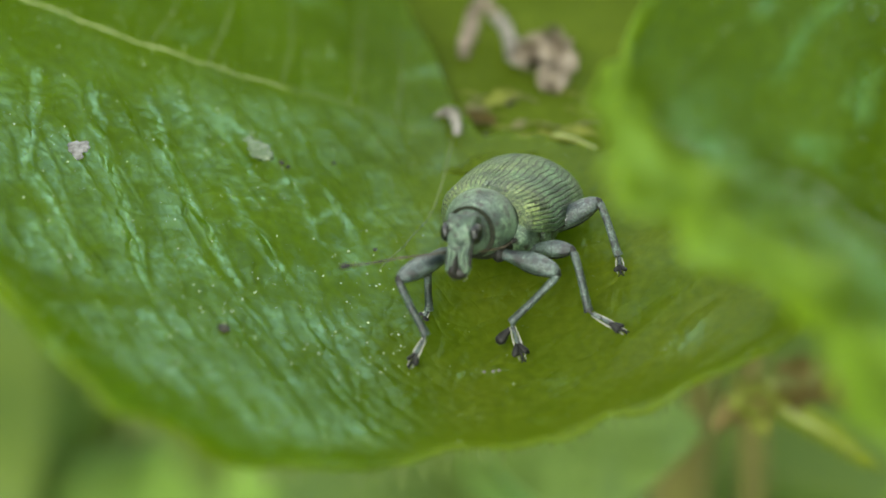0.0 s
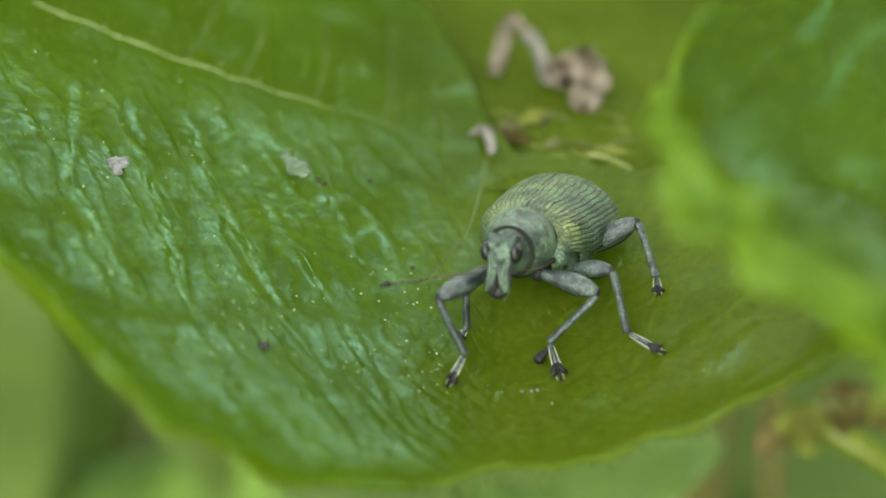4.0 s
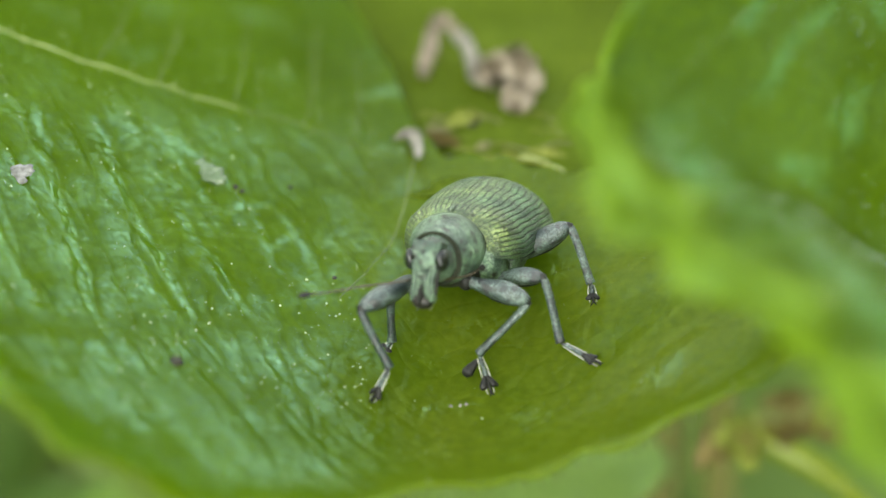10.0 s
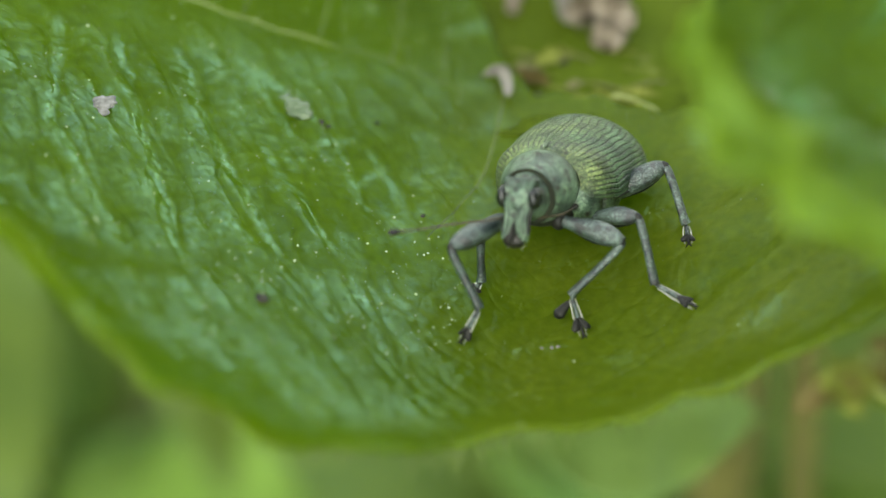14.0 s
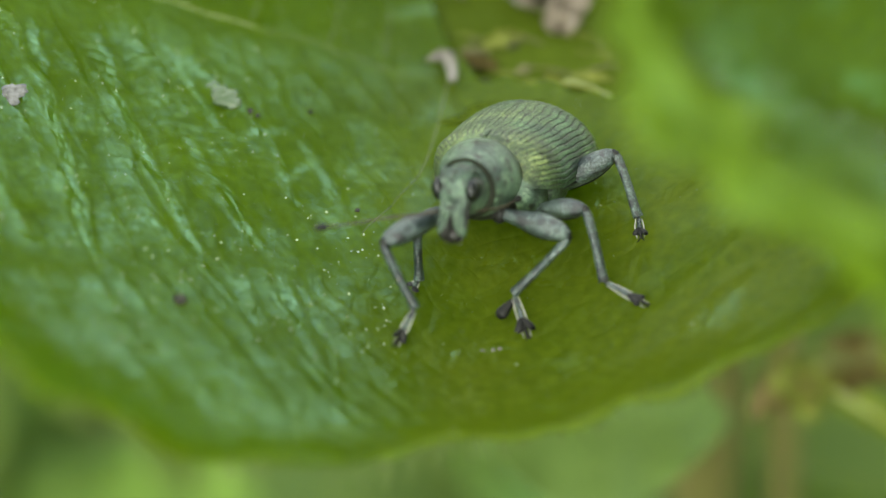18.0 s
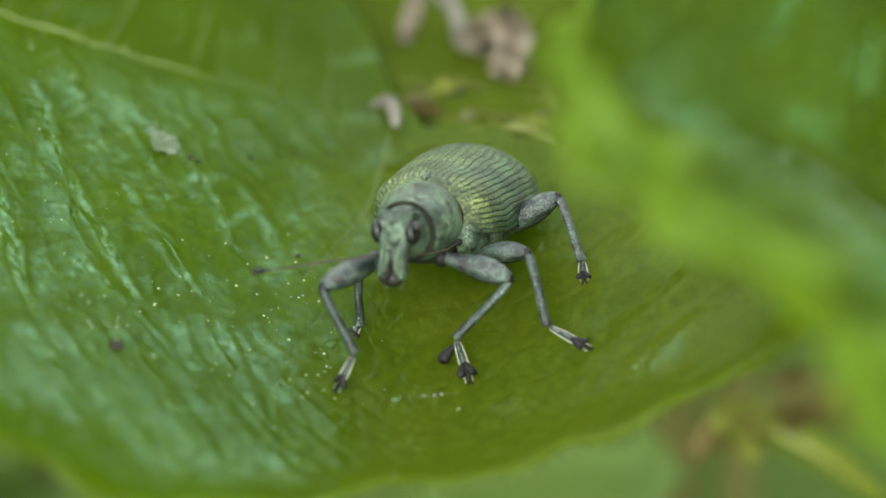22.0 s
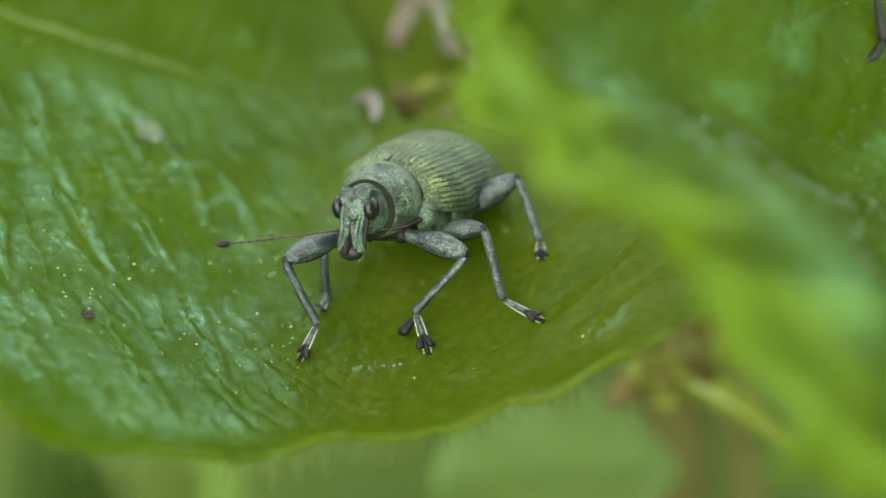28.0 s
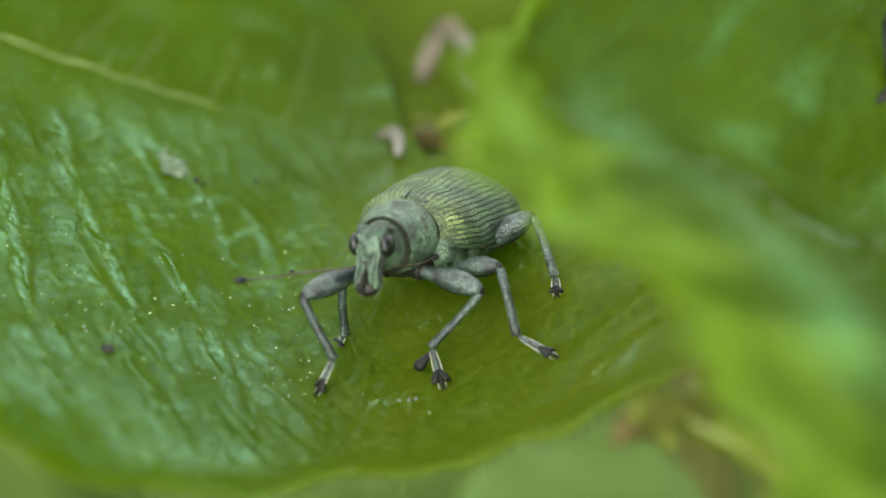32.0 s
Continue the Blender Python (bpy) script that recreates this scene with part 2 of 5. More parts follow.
M_BLACK = simple("black_frass", [(0.3, (0.01, 0.011, 0.006)), (0.7, (0.04, 0.035, 0.02))], 3000.0, 0.7)
M_SOIL = simple("soil", [(0.3, (0.05, 0.065, 0.014)), (0.7, (0.1, 0.12, 0.03))], 60.0, 0.9, 0.2)
M_ELYTRA = scale_coat("green_scales", (0.02, 0.026, 0.015), (0.032, 0.058, 0.031), (0.064, 0.1, 0.05), (0.168, 0.215, 0.105), 0.6, 0.6, True)
M_STRIA = simple("dark_groove", [(0.3, (0.008, 0.01, 0.006)), (0.7, (0.028, 0.032, 0.018))], 9000.0, 0.75, 0.2)
M_PRON = scale_coat("pronotum_scales", (0.014, 0.013, 0.01), (0.03, 0.055, 0.038), (0.058, 0.096, 0.066), (0.15, 0.21, 0.15), 0.56, 0.8, blotch=7000.0)
M_LEG = scale_coat("blue_grey_scales", (0.02, 0.02, 0.024), (0.022, 0.031, 0.031), (0.045, 0.061, 0.061), (0.13, 0.168, 0.17), 0.55, 1.0, blotch=4600.0)
M_PALE = scale_coat("pale_scales", (0.05, 0.05, 0.035), (0.08, 0.11, 0.075), (0.13, 0.17, 0.11), (0.26, 0.3, 0.21), 0.6)
M_UNDER = scale_coat("underside_scales", (0.02, 0.02, 0.018), (0.10, 0.15, 0.10), (0.15, 0.2, 0.12), (0.2, 0.24, 0.15), 0.55)
M_DARK = simple("dark_cuticle", [(0.3, (0.007, 0.007, 0.007)), (0.7, (0.028, 0.026, 0.024))], 5000.0, 0.5, 0.3)
M_EYE = simple("black_eye", [(0.3, (0.004, 0.005, 0.005)), (0.7, (0.012, 0.013, 0.012))], 30000.0, 0.22, 0.6, 0.00001, 40000.0)
M_ANTENNA = simple("brown_antenna", [(0.3, (0.04, 0.03, 0.018)), (0.7, (0.09, 0.07, 0.045))], 6000.0, 0.4)
M_MOUTH = simple("mouth", [(0.3, (0.008, 0.007, 0.006)), (0.7, (0.026, 0.02, 0.017))], 6000.0, 0.5)
M_SETA = simple("pale_bristle", [(0.3, (0.4, 0.39, 0.34)), (0.7, (0.62, 0.6, 0.52))], 4000.0, 0.4)


# ---- mesh helpers (all lengths in millimetres until they are stored) ----
def store(name, verts, faces, mats, parent=None, label="", origin=(0, 0, 0), mat_index=None, smooth=True):
    me = bpy.data.meshes.new(name)
    v = (np.asarray(verts, float) - np.asarray(origin, float)) * MM
    me.from_pydata(v.tolist(), [], faces if isinstance(faces, list) else faces.tolist())
    for m in mats if isinstance(mats, (list, tuple)) else [mats]:
        me.materials.append(m)
    if mat_index is not None:
        me.polygons.foreach_set("material_index", np.asarray(mat_index, np.int32))
    if smooth:
        me.polygons.foreach_set("use_smooth", np.ones(len(me.polygons), bool))
    me.update()
    ob = new(name, me)
    if parent is not None:
        ob.parent = parent
    if label:
        ob["label"] = label
    return ob


def base(name, at, label, category, group="", kind=""):
    """An Empty at the thing's base, in millimetres."""
    ob = new(name)
    ob.empty_display_size = 0.001
    ob.location = Vector(at) * MM
    return tagged(ob, label, category, group, kind)


def grid_faces(nu, nv, wrap=False):
    i, j = np.meshgrid(np.arange(nu - 1), np.arange(nv if wrap else nv - 1), indexing="ij")
    j2 = (j + 1) % nv
    return np.stack([i * nv + j, i * nv + j2, (i + 1) * nv + j2, (i + 1) * nv + j], -1).reshape(-1, 4)


def smooth_curve(pts, n):
    """A Catmull-Rom curve of n points through the control points (any number of columns)."""
    p = np.asarray(pts, float)
    p = np.vstack([2 * p[0] - p[1], p, 2 * p[-1] - p[-2]])
    s = np.linspace(0, len(p) - 3 - 1e-9, n)
    k = s.astype(int)
    f = (s - k)[:, None]
    a, b, c, d = p[k], p[k + 1], p[k + 2], p[k + 3]
    return 0.5 * (2 * b + (c - a) * f + (2 * a - 5 * b + 4 * c - d) * f**2 + (3 * b - a - 3 * c + d) * f**3)


def tube(pts, radii, n=12, steps=16, flat=1.0, side=None):
    """A closed round limb along a curve; flat squeezes it across `side`."""
    c = smooth_curve(np.c_[np.asarray(pts, float), np.asarray(radii, float)], steps)
    pos, r = c[:, :3], np.maximum(c[:, 3], 0.004)
    tan = np.gradient(pos, axis=0)
    tan /= np.linalg.norm(tan, axis=1)[:, None] + 1e-12
    ref = np.array(side if side is not None else (0.13, 0.31, 0.94), float)
    x = np.cross(tan, ref)
    x /= np.linalg.norm(x, axis=1)[:, None] + 1e-12
    y = np.cross(tan, x)
    a = np.linspace(0, 2 * np.pi, n, endpoint=False)
    ring = pos[:, None] + r[:, None, None] * (np.cos(a)[None, :, None] * x[:, None] + flat * np.sin(a)[None, :, None] * y[:, None])
    v = ring.reshape(-1, 3)
    f = grid_faces(steps, n, True).tolist()
    f.append(list(range(n))[::-1])
    f.append([(steps - 1) * n + k for k in range(n)])
    return v, f


def join(pieces):
    vs, fs, o = [], [], 0
    for v, f in pieces:
        vs.append(np.asarray(v))
        fs += [[q + o for q in face] for face in f]
        o += len(v)
    return np.vstack(vs), fs


def soft(v, k):
    return np.log1p(np.exp(np.clip(v / k, -50, 50))) * k


def wobble(x, y, s, seed=0.0):
    """Cheap smooth noise in about -1 to 1, from turned sine waves."""
    a = np.sin(x * 1.7 * s + 1.3 * np.sin(y * 1.1 * s + seed) + seed * 2.1)
    b = np.sin(y * 1.9 * s + 1.5 * np.sin(x * 0.9 * s - seed) + seed * 0.7 + 1.0)
    c = np.sin((x + y) * 1.3 * s + 1.1 * np.sin((x - y) * 1.6 * s + seed))
    return (a + b + c) / 3


# ---- the main leaf ----
EDGE_FRONT = np.array([(-17, 1.2), (-13, -3.6), (-11.2, -5.9), (-9.2, -8.4), (-8, -9), (-6.6, -8.1), (-4.9, -6.95), (-3.1, -5.7), (-1.6, -5.2), (0.3, -4.65), (1.6, -4.25), (2.8, -4.3), (4.6, -4), (5.6, -3.2), (6.6, -0.5)])
EDGE_BACK = np.array([(-17, 19), (-4.6, 17), (-3.3, 14.4), (-2.35, 10.95), (-1.9, 8.8), (-1.3, 7.3), (0, 7.2), (1.3, 6.4), (3, 6.0), (5.8, 4.6), (6.6, 3.6)])


def leaf_form(x, y):
    """The large form of the leaf: a bowl that rises on both sides and sinks towards the back."""
    left, right = soft(-(x + 3), 1.0), soft(x - 1, 1.0)
    yb = np.minimum(y, 9.0)
    z = -0.55 + 0.02 * y - 0.0186 * yb * yb - 0.33 * np.maximum(y - 9, 0)
    z = z + 0.443 * left - 0.0104 * left * y + 0.62 * right * np.exp(-np.maximum(y - 2, 0) / 6) + 0.5 * soft(-y - 1, 0.8)
    return z


# creases of the quilted lobes: from, to, depth
CREASES = [((-8.68, 6.1), (-7.92, 3.79), 0.09), ((-7.92, 3.79), (-7.3, 2.19), 0.15), ((-7.3, 2.19), (-6.35, 0.27), 0.14), ((-8.9, 1.2), (-8.11, -0.64), 0.1),
           ((-7.33, 0.87), (-6.57, 0.06), 0.08), ((-6.77, 3.37), (-5.98, 2.2), 0.1), ((-5.98, 2.2), (-5.28, 0.86), 0.1), ((-4.55, 4.23), (-3.86, 2.69), 0.07),
           ((-10.92, 2.34), (-9.37, -0.66), 0.12), ((-9.35, 3.53), (-8.23, -0.47), 0.12), ((-7.11, 5.91), (-6.18, 4.2), 0.1), ((-4.82, 0.11), (-3.64, -3.39), 0.06),
           ((-6.3, -1.35), (-4.67, -3.85), 0.05), ((-7.74, -2.4), (-6.22, -4.69), 0.04), ((-11.03, 5.96), (-10.92, 2.34), 0.1), ((-9.9, 5.9), (-9.35, 3.53), 0.1), ((-5.5, 4.6), (-4.6, 2.2), 0.07)]


def cells(u, v, seed=0.0):
    """Distance to the border between uneven cells of about one unit, 0 on the border."""
    iu, iv = np.floor(u), np.floor(v)
    first = np.full(np.shape(u), 9.0)
    second = np.full(np.shape(u), 9.0)
    for du in (-1, 0, 1):
        for dv in (-1, 0, 1):
            a, b = iu + du, iv + dv
            ra = np.sin(a * 127.1 + b * 311.7 + seed) * 43758.5453
            rb = np.sin(a * 269.5 + b * 183.3 + seed) * 43758.5453
            d = np.hypot(a + 0.1 + 0.8 * (ra - np.floor(ra)) - u, b + 0.1 + 0.8 * (rb - np.floor(rb)) - v)
            second = np.minimum(second, np.maximum(first, d))
            first = np.minimum(first, d)
    return second - first


def quilt(x, y, across, along, wide, long, seed):
    """Pillowed cells between veinlets, stretched along the folds; 0 in the veinlets, 1 on the pillows."""
    wx, wy = x + 0.16 * wobble(x, y, 1.5, seed), y + 0.16 * wobble(y, x, 1.4, seed + 2)
    c = cells((wx * across[0] + wy * across[1]) / wide, (wx * along[0] + wy * along[1]) / long, seed)
    return 1 - np.exp(-c / 0.16)


def creased(x, y):
    z = 0.0
    xx, yy = x + 0.09 * wobble(x, y, 2.2, 3.1), y + 0.09 * wobble(y, x, 2.0, 5.2)
    for a, b, deep in CREASES:
        e = np.array(b) - np.array(a)
        ln = np.hypot(*e)
        e = e / ln
        along = (xx - a[0]) * e[0] + (yy - a[1]) * e[1]
        d = -(xx - a[0]) * e[1] + (yy - a[1]) * e[0]
        tri = np.clip(np.where(d < 0, 1 + d / 0.32, 1 - d / 0.5), 0, 1)
        z = z - 0.9 * deep * tri * np.clip((along + 0.3) / 0.4, 0, 1) * np.clip((ln + 0.3 - along) / 0.4, 0, 1)
    return z


def leaf_height(x, y):
    z = leaf_form(x, y) + creased(x, y)
    fold = y - (0.46 * x + 2.87)
    up = 1 / (1 + np.exp(-fold / 0.25))
    leftness = 1 / (1 + np.exp((x + 3.7) / 0.6))
    far = 1 / (1 + np.exp((y - 7.6) / 0.5))
    q = (x * 0.9 + y * 0.44 + 5.47 + 0.45 * wobble(x, y, 0.35, 0.4) + 0.04 * wobble(x, y, 1.3, 1.7)) / 1.4
    u = q - np.floor(q)
    wide = 0.36 + 0.12 * wobble(x, y, 0.6, 3.3)
    pleat = np.where(u < wide, u / wide, 1 - (u - wide) / (1 - wide)) - 0.5
    z = z + up * leftness * far * np.clip(0.07 + 0.12 * wobble(x, y, 0.8, 6.0), 0.01, 0.2) * pleat
    z = z + up * leftness * far * 0.03 * wobble(x * 1.3, y, 1.1, 9.3)
    cross = np.abs(np.sin(np.pi * (y * 0.9 - x * 0.44 + 0.3 * wobble(x, y, 1.5, 2.2)) / 1.1)) ** 0.6 - 0.7
    z = z + up * leftness * 0.02 * cross
    q2 = (x * 0.87 + y * 0.5 + 4.2 + 0.12 * wobble(x, y, 1.3, 1.4)) / 0.9
    v2 = q2 - np.floor(q2)
    z = z + (1 - up) * leftness * np.clip(0.03 + 0.03 * wobble(x, y, 0.7, 1.6), 0.005, 0.07) * (np.where(v2 < 0.45, v2 / 0.45, 1 - (v2 - 0.45) / 0.55) - 0.5)
    bl = (x + 6.5) * 0.66 - (y - 5.3) * 0.75
    across = (x + 6.5) * 0.75 + (y - 5.3) * 0.66
    z = z + 0.06 * np.exp(-((bl / 0.75) ** 2)) * np.exp(-((across / (0.12 + 0.1 * np.clip(bl + 0.7, 0, 1.4))) ** 2))
    z = z - 0.07 * leftness * np.exp(-((fold / 0.35) ** 2))
    side = 1 / (1 + np.exp((x + 2.6) / 0.5))
    smooth_lobe = np.exp(-(((x + 6.9) / 2.7) ** 2) - ((y + 4.1) / 2.2) ** 2)
    slope = (1 - 0.75 * smooth_lobe) * np.clip(0.75 + 0.5 * wobble(x, y, 0.5, 4.4), 0.25, 1.2)
    z = z + up * far * side * slope * (0.075 * quilt(x, y, (0.93, 0.37), (-0.37, 0.93), 0.8, 5.5, 1.0) + 0.02 * quilt(x, y, (0.93, 0.37), (-0.37, 0.93), 0.3, 0.42, 7.0))
    rungs = np.sin((y * 0.93 - x * 0.37) * 17 + 2.5 * wobble(x, y, 1.2, 5.5)) * np.clip(wobble(x, y, 0.7, 2.0) + 0.25, 0, 1)
    z = z + up * far * side * 0.017 * rungs
    z = z + (1 - up) * side * slope * (0.045 * quilt(x, y, (0.84, 0.55), (-0.55, 0.84), 0.55, 4.5, 3.0) + 0.015 * quilt(x, y, (0.84, 0.55), (-0.55, 0.84), 0.24, 0.36, 9.0))
    z = z + (1 - side) * (0.009 * quilt(x, y, (0.8, -0.6), (0.6, 0.8), 0.45, 0.7, 5.0) + 0.018 * quilt(x, y, (0.6, -0.8), (0.8, 0.6), 0.7, 1.4, 11.0))
    z = z + (1 - far) * 0.03 * quilt(x, y, (1.0, 0.0), (0.0, 1.0), 0.55, 0.4, 13.0)
    backlat = np.abs(np.sin(np.pi * (x + 0.06 * y + 0.1 * wobble(x, y, 0.9, 3.0)) / 1.25)) ** 0.6 - 0.7
    z = z + (1 - far) * 0.1 * backlat
    right = 1 / (1 + np.exp(-(x - 1.6) / 0.4))
    z = z + right * 0.075 * np.sin((x * 0.7 - y * 0.75) * 3.6 + 2.2 * wobble(x, y, 0.9, 5.0)) * (0.6 + 0.6 * wobble(x, y, 0.6, 8.0))
    z = z + 0.014 * wobble(x, y, 1.7, 0.9) + 0.0025 * wobble(x, y, 6.1, 2.9) + 0.0006 * wobble(x, y, 15.0, 4.9)
    edge = y - np.interp(x, EDGE_FRONT[:, 0], EDGE_FRONT[:, 1])
    lift = 1 / (1 + np.exp((x + 6.9) / 0.8))
    z = z + 0.9 * (1 - lift) * np.clip(1 - edge / 2.3, 0, 1) ** 1.8 + 3.9 * lift * np.clip(1 - edge / 5.2, 0, 1) ** 1.9
    ruffle = np.clip(1 - edge / 1.6, 0, 1) ** 1.5
    z = z + ruffle * (0.24 + 0.2 * lift) * wobble(x, y * 0.3, 1.3, 2.6)
    return z


def placed_sheen(x, y):
    """Sheen put in by mask: strong on the pillows of the outer lobes, hardly any in veinlets and the smooth middle."""
    fold = y - (0.46 * x + 2.87)
    outer = 1 / (1 + np.exp((x + 3.4) / 0.7))
    upper = quilt(x, y, (0.93, 0.37), (-0.37, 0.93), 0.8, 5.5, 1.0)
    fine = quilt(x, y, (0.93, 0.37), (-0.37, 0.93), 0.3, 0.42, 7.0)
    lower = quilt(x, y, (0.84, 0.55), (-0.55, 0.84), 0.55, 4.5, 3.0)
    far = 1 / (1 + np.exp((y - 0.18 * x - 8.3) / 0.5))
    q = (0.3 + 0.7 * np.where(fold > 0, upper, lower) ** 2) * (0.55 + 0.45 * fine)
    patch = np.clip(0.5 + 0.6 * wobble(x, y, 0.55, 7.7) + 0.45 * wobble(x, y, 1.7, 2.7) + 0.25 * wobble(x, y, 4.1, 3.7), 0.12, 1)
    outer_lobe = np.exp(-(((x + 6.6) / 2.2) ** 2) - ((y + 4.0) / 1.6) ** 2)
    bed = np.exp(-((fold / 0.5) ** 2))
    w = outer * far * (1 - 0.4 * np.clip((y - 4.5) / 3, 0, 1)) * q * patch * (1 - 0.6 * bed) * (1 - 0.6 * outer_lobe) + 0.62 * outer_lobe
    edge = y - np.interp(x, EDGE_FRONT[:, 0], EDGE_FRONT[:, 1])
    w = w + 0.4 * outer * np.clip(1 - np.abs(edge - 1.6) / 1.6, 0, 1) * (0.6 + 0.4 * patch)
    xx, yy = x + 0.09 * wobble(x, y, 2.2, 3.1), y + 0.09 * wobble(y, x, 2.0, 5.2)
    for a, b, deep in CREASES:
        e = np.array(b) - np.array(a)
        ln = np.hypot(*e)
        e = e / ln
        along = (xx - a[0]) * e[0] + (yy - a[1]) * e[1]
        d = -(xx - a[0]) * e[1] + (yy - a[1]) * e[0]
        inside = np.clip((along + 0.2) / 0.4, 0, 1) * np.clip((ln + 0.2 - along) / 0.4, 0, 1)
        # A highlight is painted beside each crease and taken out along it.
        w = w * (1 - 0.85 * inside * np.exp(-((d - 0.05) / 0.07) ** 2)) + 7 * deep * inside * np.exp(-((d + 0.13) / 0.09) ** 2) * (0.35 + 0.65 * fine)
    # Short painted glints on single folds.
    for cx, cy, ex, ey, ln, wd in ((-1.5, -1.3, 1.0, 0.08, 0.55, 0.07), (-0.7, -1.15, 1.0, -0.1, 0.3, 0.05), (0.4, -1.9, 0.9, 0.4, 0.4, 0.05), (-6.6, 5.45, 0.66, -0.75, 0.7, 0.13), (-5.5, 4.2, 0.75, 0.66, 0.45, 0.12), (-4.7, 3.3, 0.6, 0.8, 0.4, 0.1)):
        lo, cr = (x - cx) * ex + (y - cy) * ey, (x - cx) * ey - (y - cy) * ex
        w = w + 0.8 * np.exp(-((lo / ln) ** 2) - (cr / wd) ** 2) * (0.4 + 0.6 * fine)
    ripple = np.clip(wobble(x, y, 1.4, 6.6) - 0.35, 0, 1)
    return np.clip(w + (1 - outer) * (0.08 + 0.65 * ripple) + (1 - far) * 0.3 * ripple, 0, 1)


def make_main_leaf():
    leaf = base("hairy_leaf", (0, 0, -0.6), "broad wrinkled green hairy leaf with a downrolled front margin", "leaf")
    o = (0, 0, -0.6)
    nx, ny = 640, 560
    xs = np.linspace(-16.5, 6.5, nx)
    x = np.repeat(xs[:, None], ny, 1)
    teeth = 0.24 * np.abs(np.sin(xs * 1.9 + 0.8 * np.sin(xs * 0.7))) ** 0.8 * (0.7 + 0.4 * np.sin(xs * 1.1))
    y0 = np.interp(xs, EDGE_FRONT[:, 0], EDGE_FRONT[:, 1]) - teeth
    y1 = np.interp(xs, EDGE_BACK[:, 0], EDGE_BACK[:, 1]) + 0.12 * np.sin(xs * 7.0)
    y = y0[:, None] + (y1 - y0)[:, None] * np.linspace(0, 1, ny)[None]
    z = leaf_height(x, y)
    blade = store("blade", np.stack([x, y, z], -1).reshape(-1, 3), grid_faces(nx, ny)[:, ::-1], M_LEAF, leaf, origin=o)
    edge = y - y0[:, None] + 0.25 * wobble(x, y, 1.0, 7.0)
    # Rim that looks lit through, painted as a paler colour.
    pale = np.exp(-(np.clip(edge, 0, 9) / np.where(x < -6.5, 0.45 + 0.3 * wobble(x, y, 0.9, 2.4), 0.4)) ** 2) * np.where(x < -6.0, 0.8, 0.15)
    blade.data.attributes.new("margin", "FLOAT", "POINT").data.foreach_set("value", pale.astype(np.float32).ravel())
    blade.data.attributes.new("sheen_layer", "FLOAT", "POINT").data.foreach_set("value", placed_sheen(x, y).astype(np.float32).ravel())
    # Mask of the olive middle, where added light is put into the colour.
    olive_lift = np.clip(1 / (1 + np.exp(-(x + 2.6 + 0.5 * wobble(x, y, 0.6, 1.2)) / 0.8)) / (1 + np.exp((y - 7.0) / 1.5)) * (0.85 + 0.3 * wobble(x, y, 0.8, 4.8)), 0, 1)
    blade.data.attributes.new("olive", "FLOAT", "POINT").data.foreach_set("value", olive_lift.astype(np.float32).ravel())
    sol = blade.modifiers.new("thickness", "SOLIDIFY")
    sol.thickness, sol.offset = 0.12 * MM, -1

    def on_leaf(path, lift, n):
        c = smooth_curve(path, n)
        return np.c_[c, leaf_height(c[:, 0], c[:, 1]) + lift]

    def vein(name, path, r0, r1, mat, lift=0.0, n=60):
        v, f = tube(on_leaf(path, lift, n), np.linspace(r0, r1, n), 8, n)
        return store(name, v, f, mat, leaf, origin=o)

    vein("main_vein", [(-12.5, 9.6), (-9.84, 8.72), (-8.24, 8.4), (-6.96, 8.2), (-5.6, 8.05)], 0.034, 0.018, M_VEIN, -0.005)
    vein("main_vein", [(-5.6, 8.1), (-4.3, 7.9), (-3.0, 7.4), (-1.95, 7.3)], 0.035, 0.02, M_RIB, -0.018)
    vein("main_vein", [(-1.9, 7.1), (-2.1, 5.4), (-2.4, 3.9), (-2.9, 2.86), (-3.5, 1.83)], 0.026, 0.016, M_RIB, -0.006)
    for k, (a, b) in enumerate(((-8.9, -8.4), (-7.6, -7.3), (-5.9, -5.85), (-4.35, -4.2), (-3.2, -3.3))):
        ya = 8.8 if a < -8 else 8.3 if a < -5 else 7.9
        vein("side_vein", [(a, ya), (0.5 * (a + b) + 0.1, ya + 2.2), (b, ya + 4.6)], 0.02, 0.012, M_RIB, -0.009)
    return leaf


def scatter_hairs(name, leaf, count, xr, yr, inside, height, seed, length=(0.08, 0.3), thick=0.012, lean=(0.2, -0.6), mat=None, origin=(0, 0, 0)):
    """Short pale leaf hairs, each a thin leaning spike."""
    rng = np.random.default_rng(seed)
    x, y = rng.uniform(*xr, count * 3), rng.uniform(*yr, count * 3)
    ok = inside(x, y)
    x, y = x[ok][:count], y[ok][:count]
    n = len(x)
    p = np.c_[x, y, height(x, y) - 0.01]
    h = rng.uniform(*length, n)[:, None]
    d = np.c_[rng.normal(lean[0], 0.5, n), rng.normal(lean[1], 0.5, n), np.full(n, 0.8)]
    d = d / np.linalg.norm(d, axis=1)[:, None]
    r = thick * rng.uniform(0.6, 1.3, n)[:, None]
    a = np.cross(d, np.array([0.3, 0.9, 0.2]))
    a /= np.linalg.norm(a, axis=1)[:, None]
    b = np.cross(d, a)
    ring = [p + r * a, p + r * (-0.5 * a + 0.87 * b), p + r * (-0.5 * a - 0.87 * b), p + h * d]
    v = np.stack(ring, 1).reshape(-1, 3)
    k = np.arange(n)[:, None] * 4
    f = np.concatenate([k + np.array([[0, 1, 3]]), k + np.array([[1, 2, 3]]), k + np.array([[2, 0, 3]])])
    ob = store(name, v, f, mat or M_GLAND, leaf, origin=origin, smooth=False)
    ob["kind"] = "stuff"
    return ob


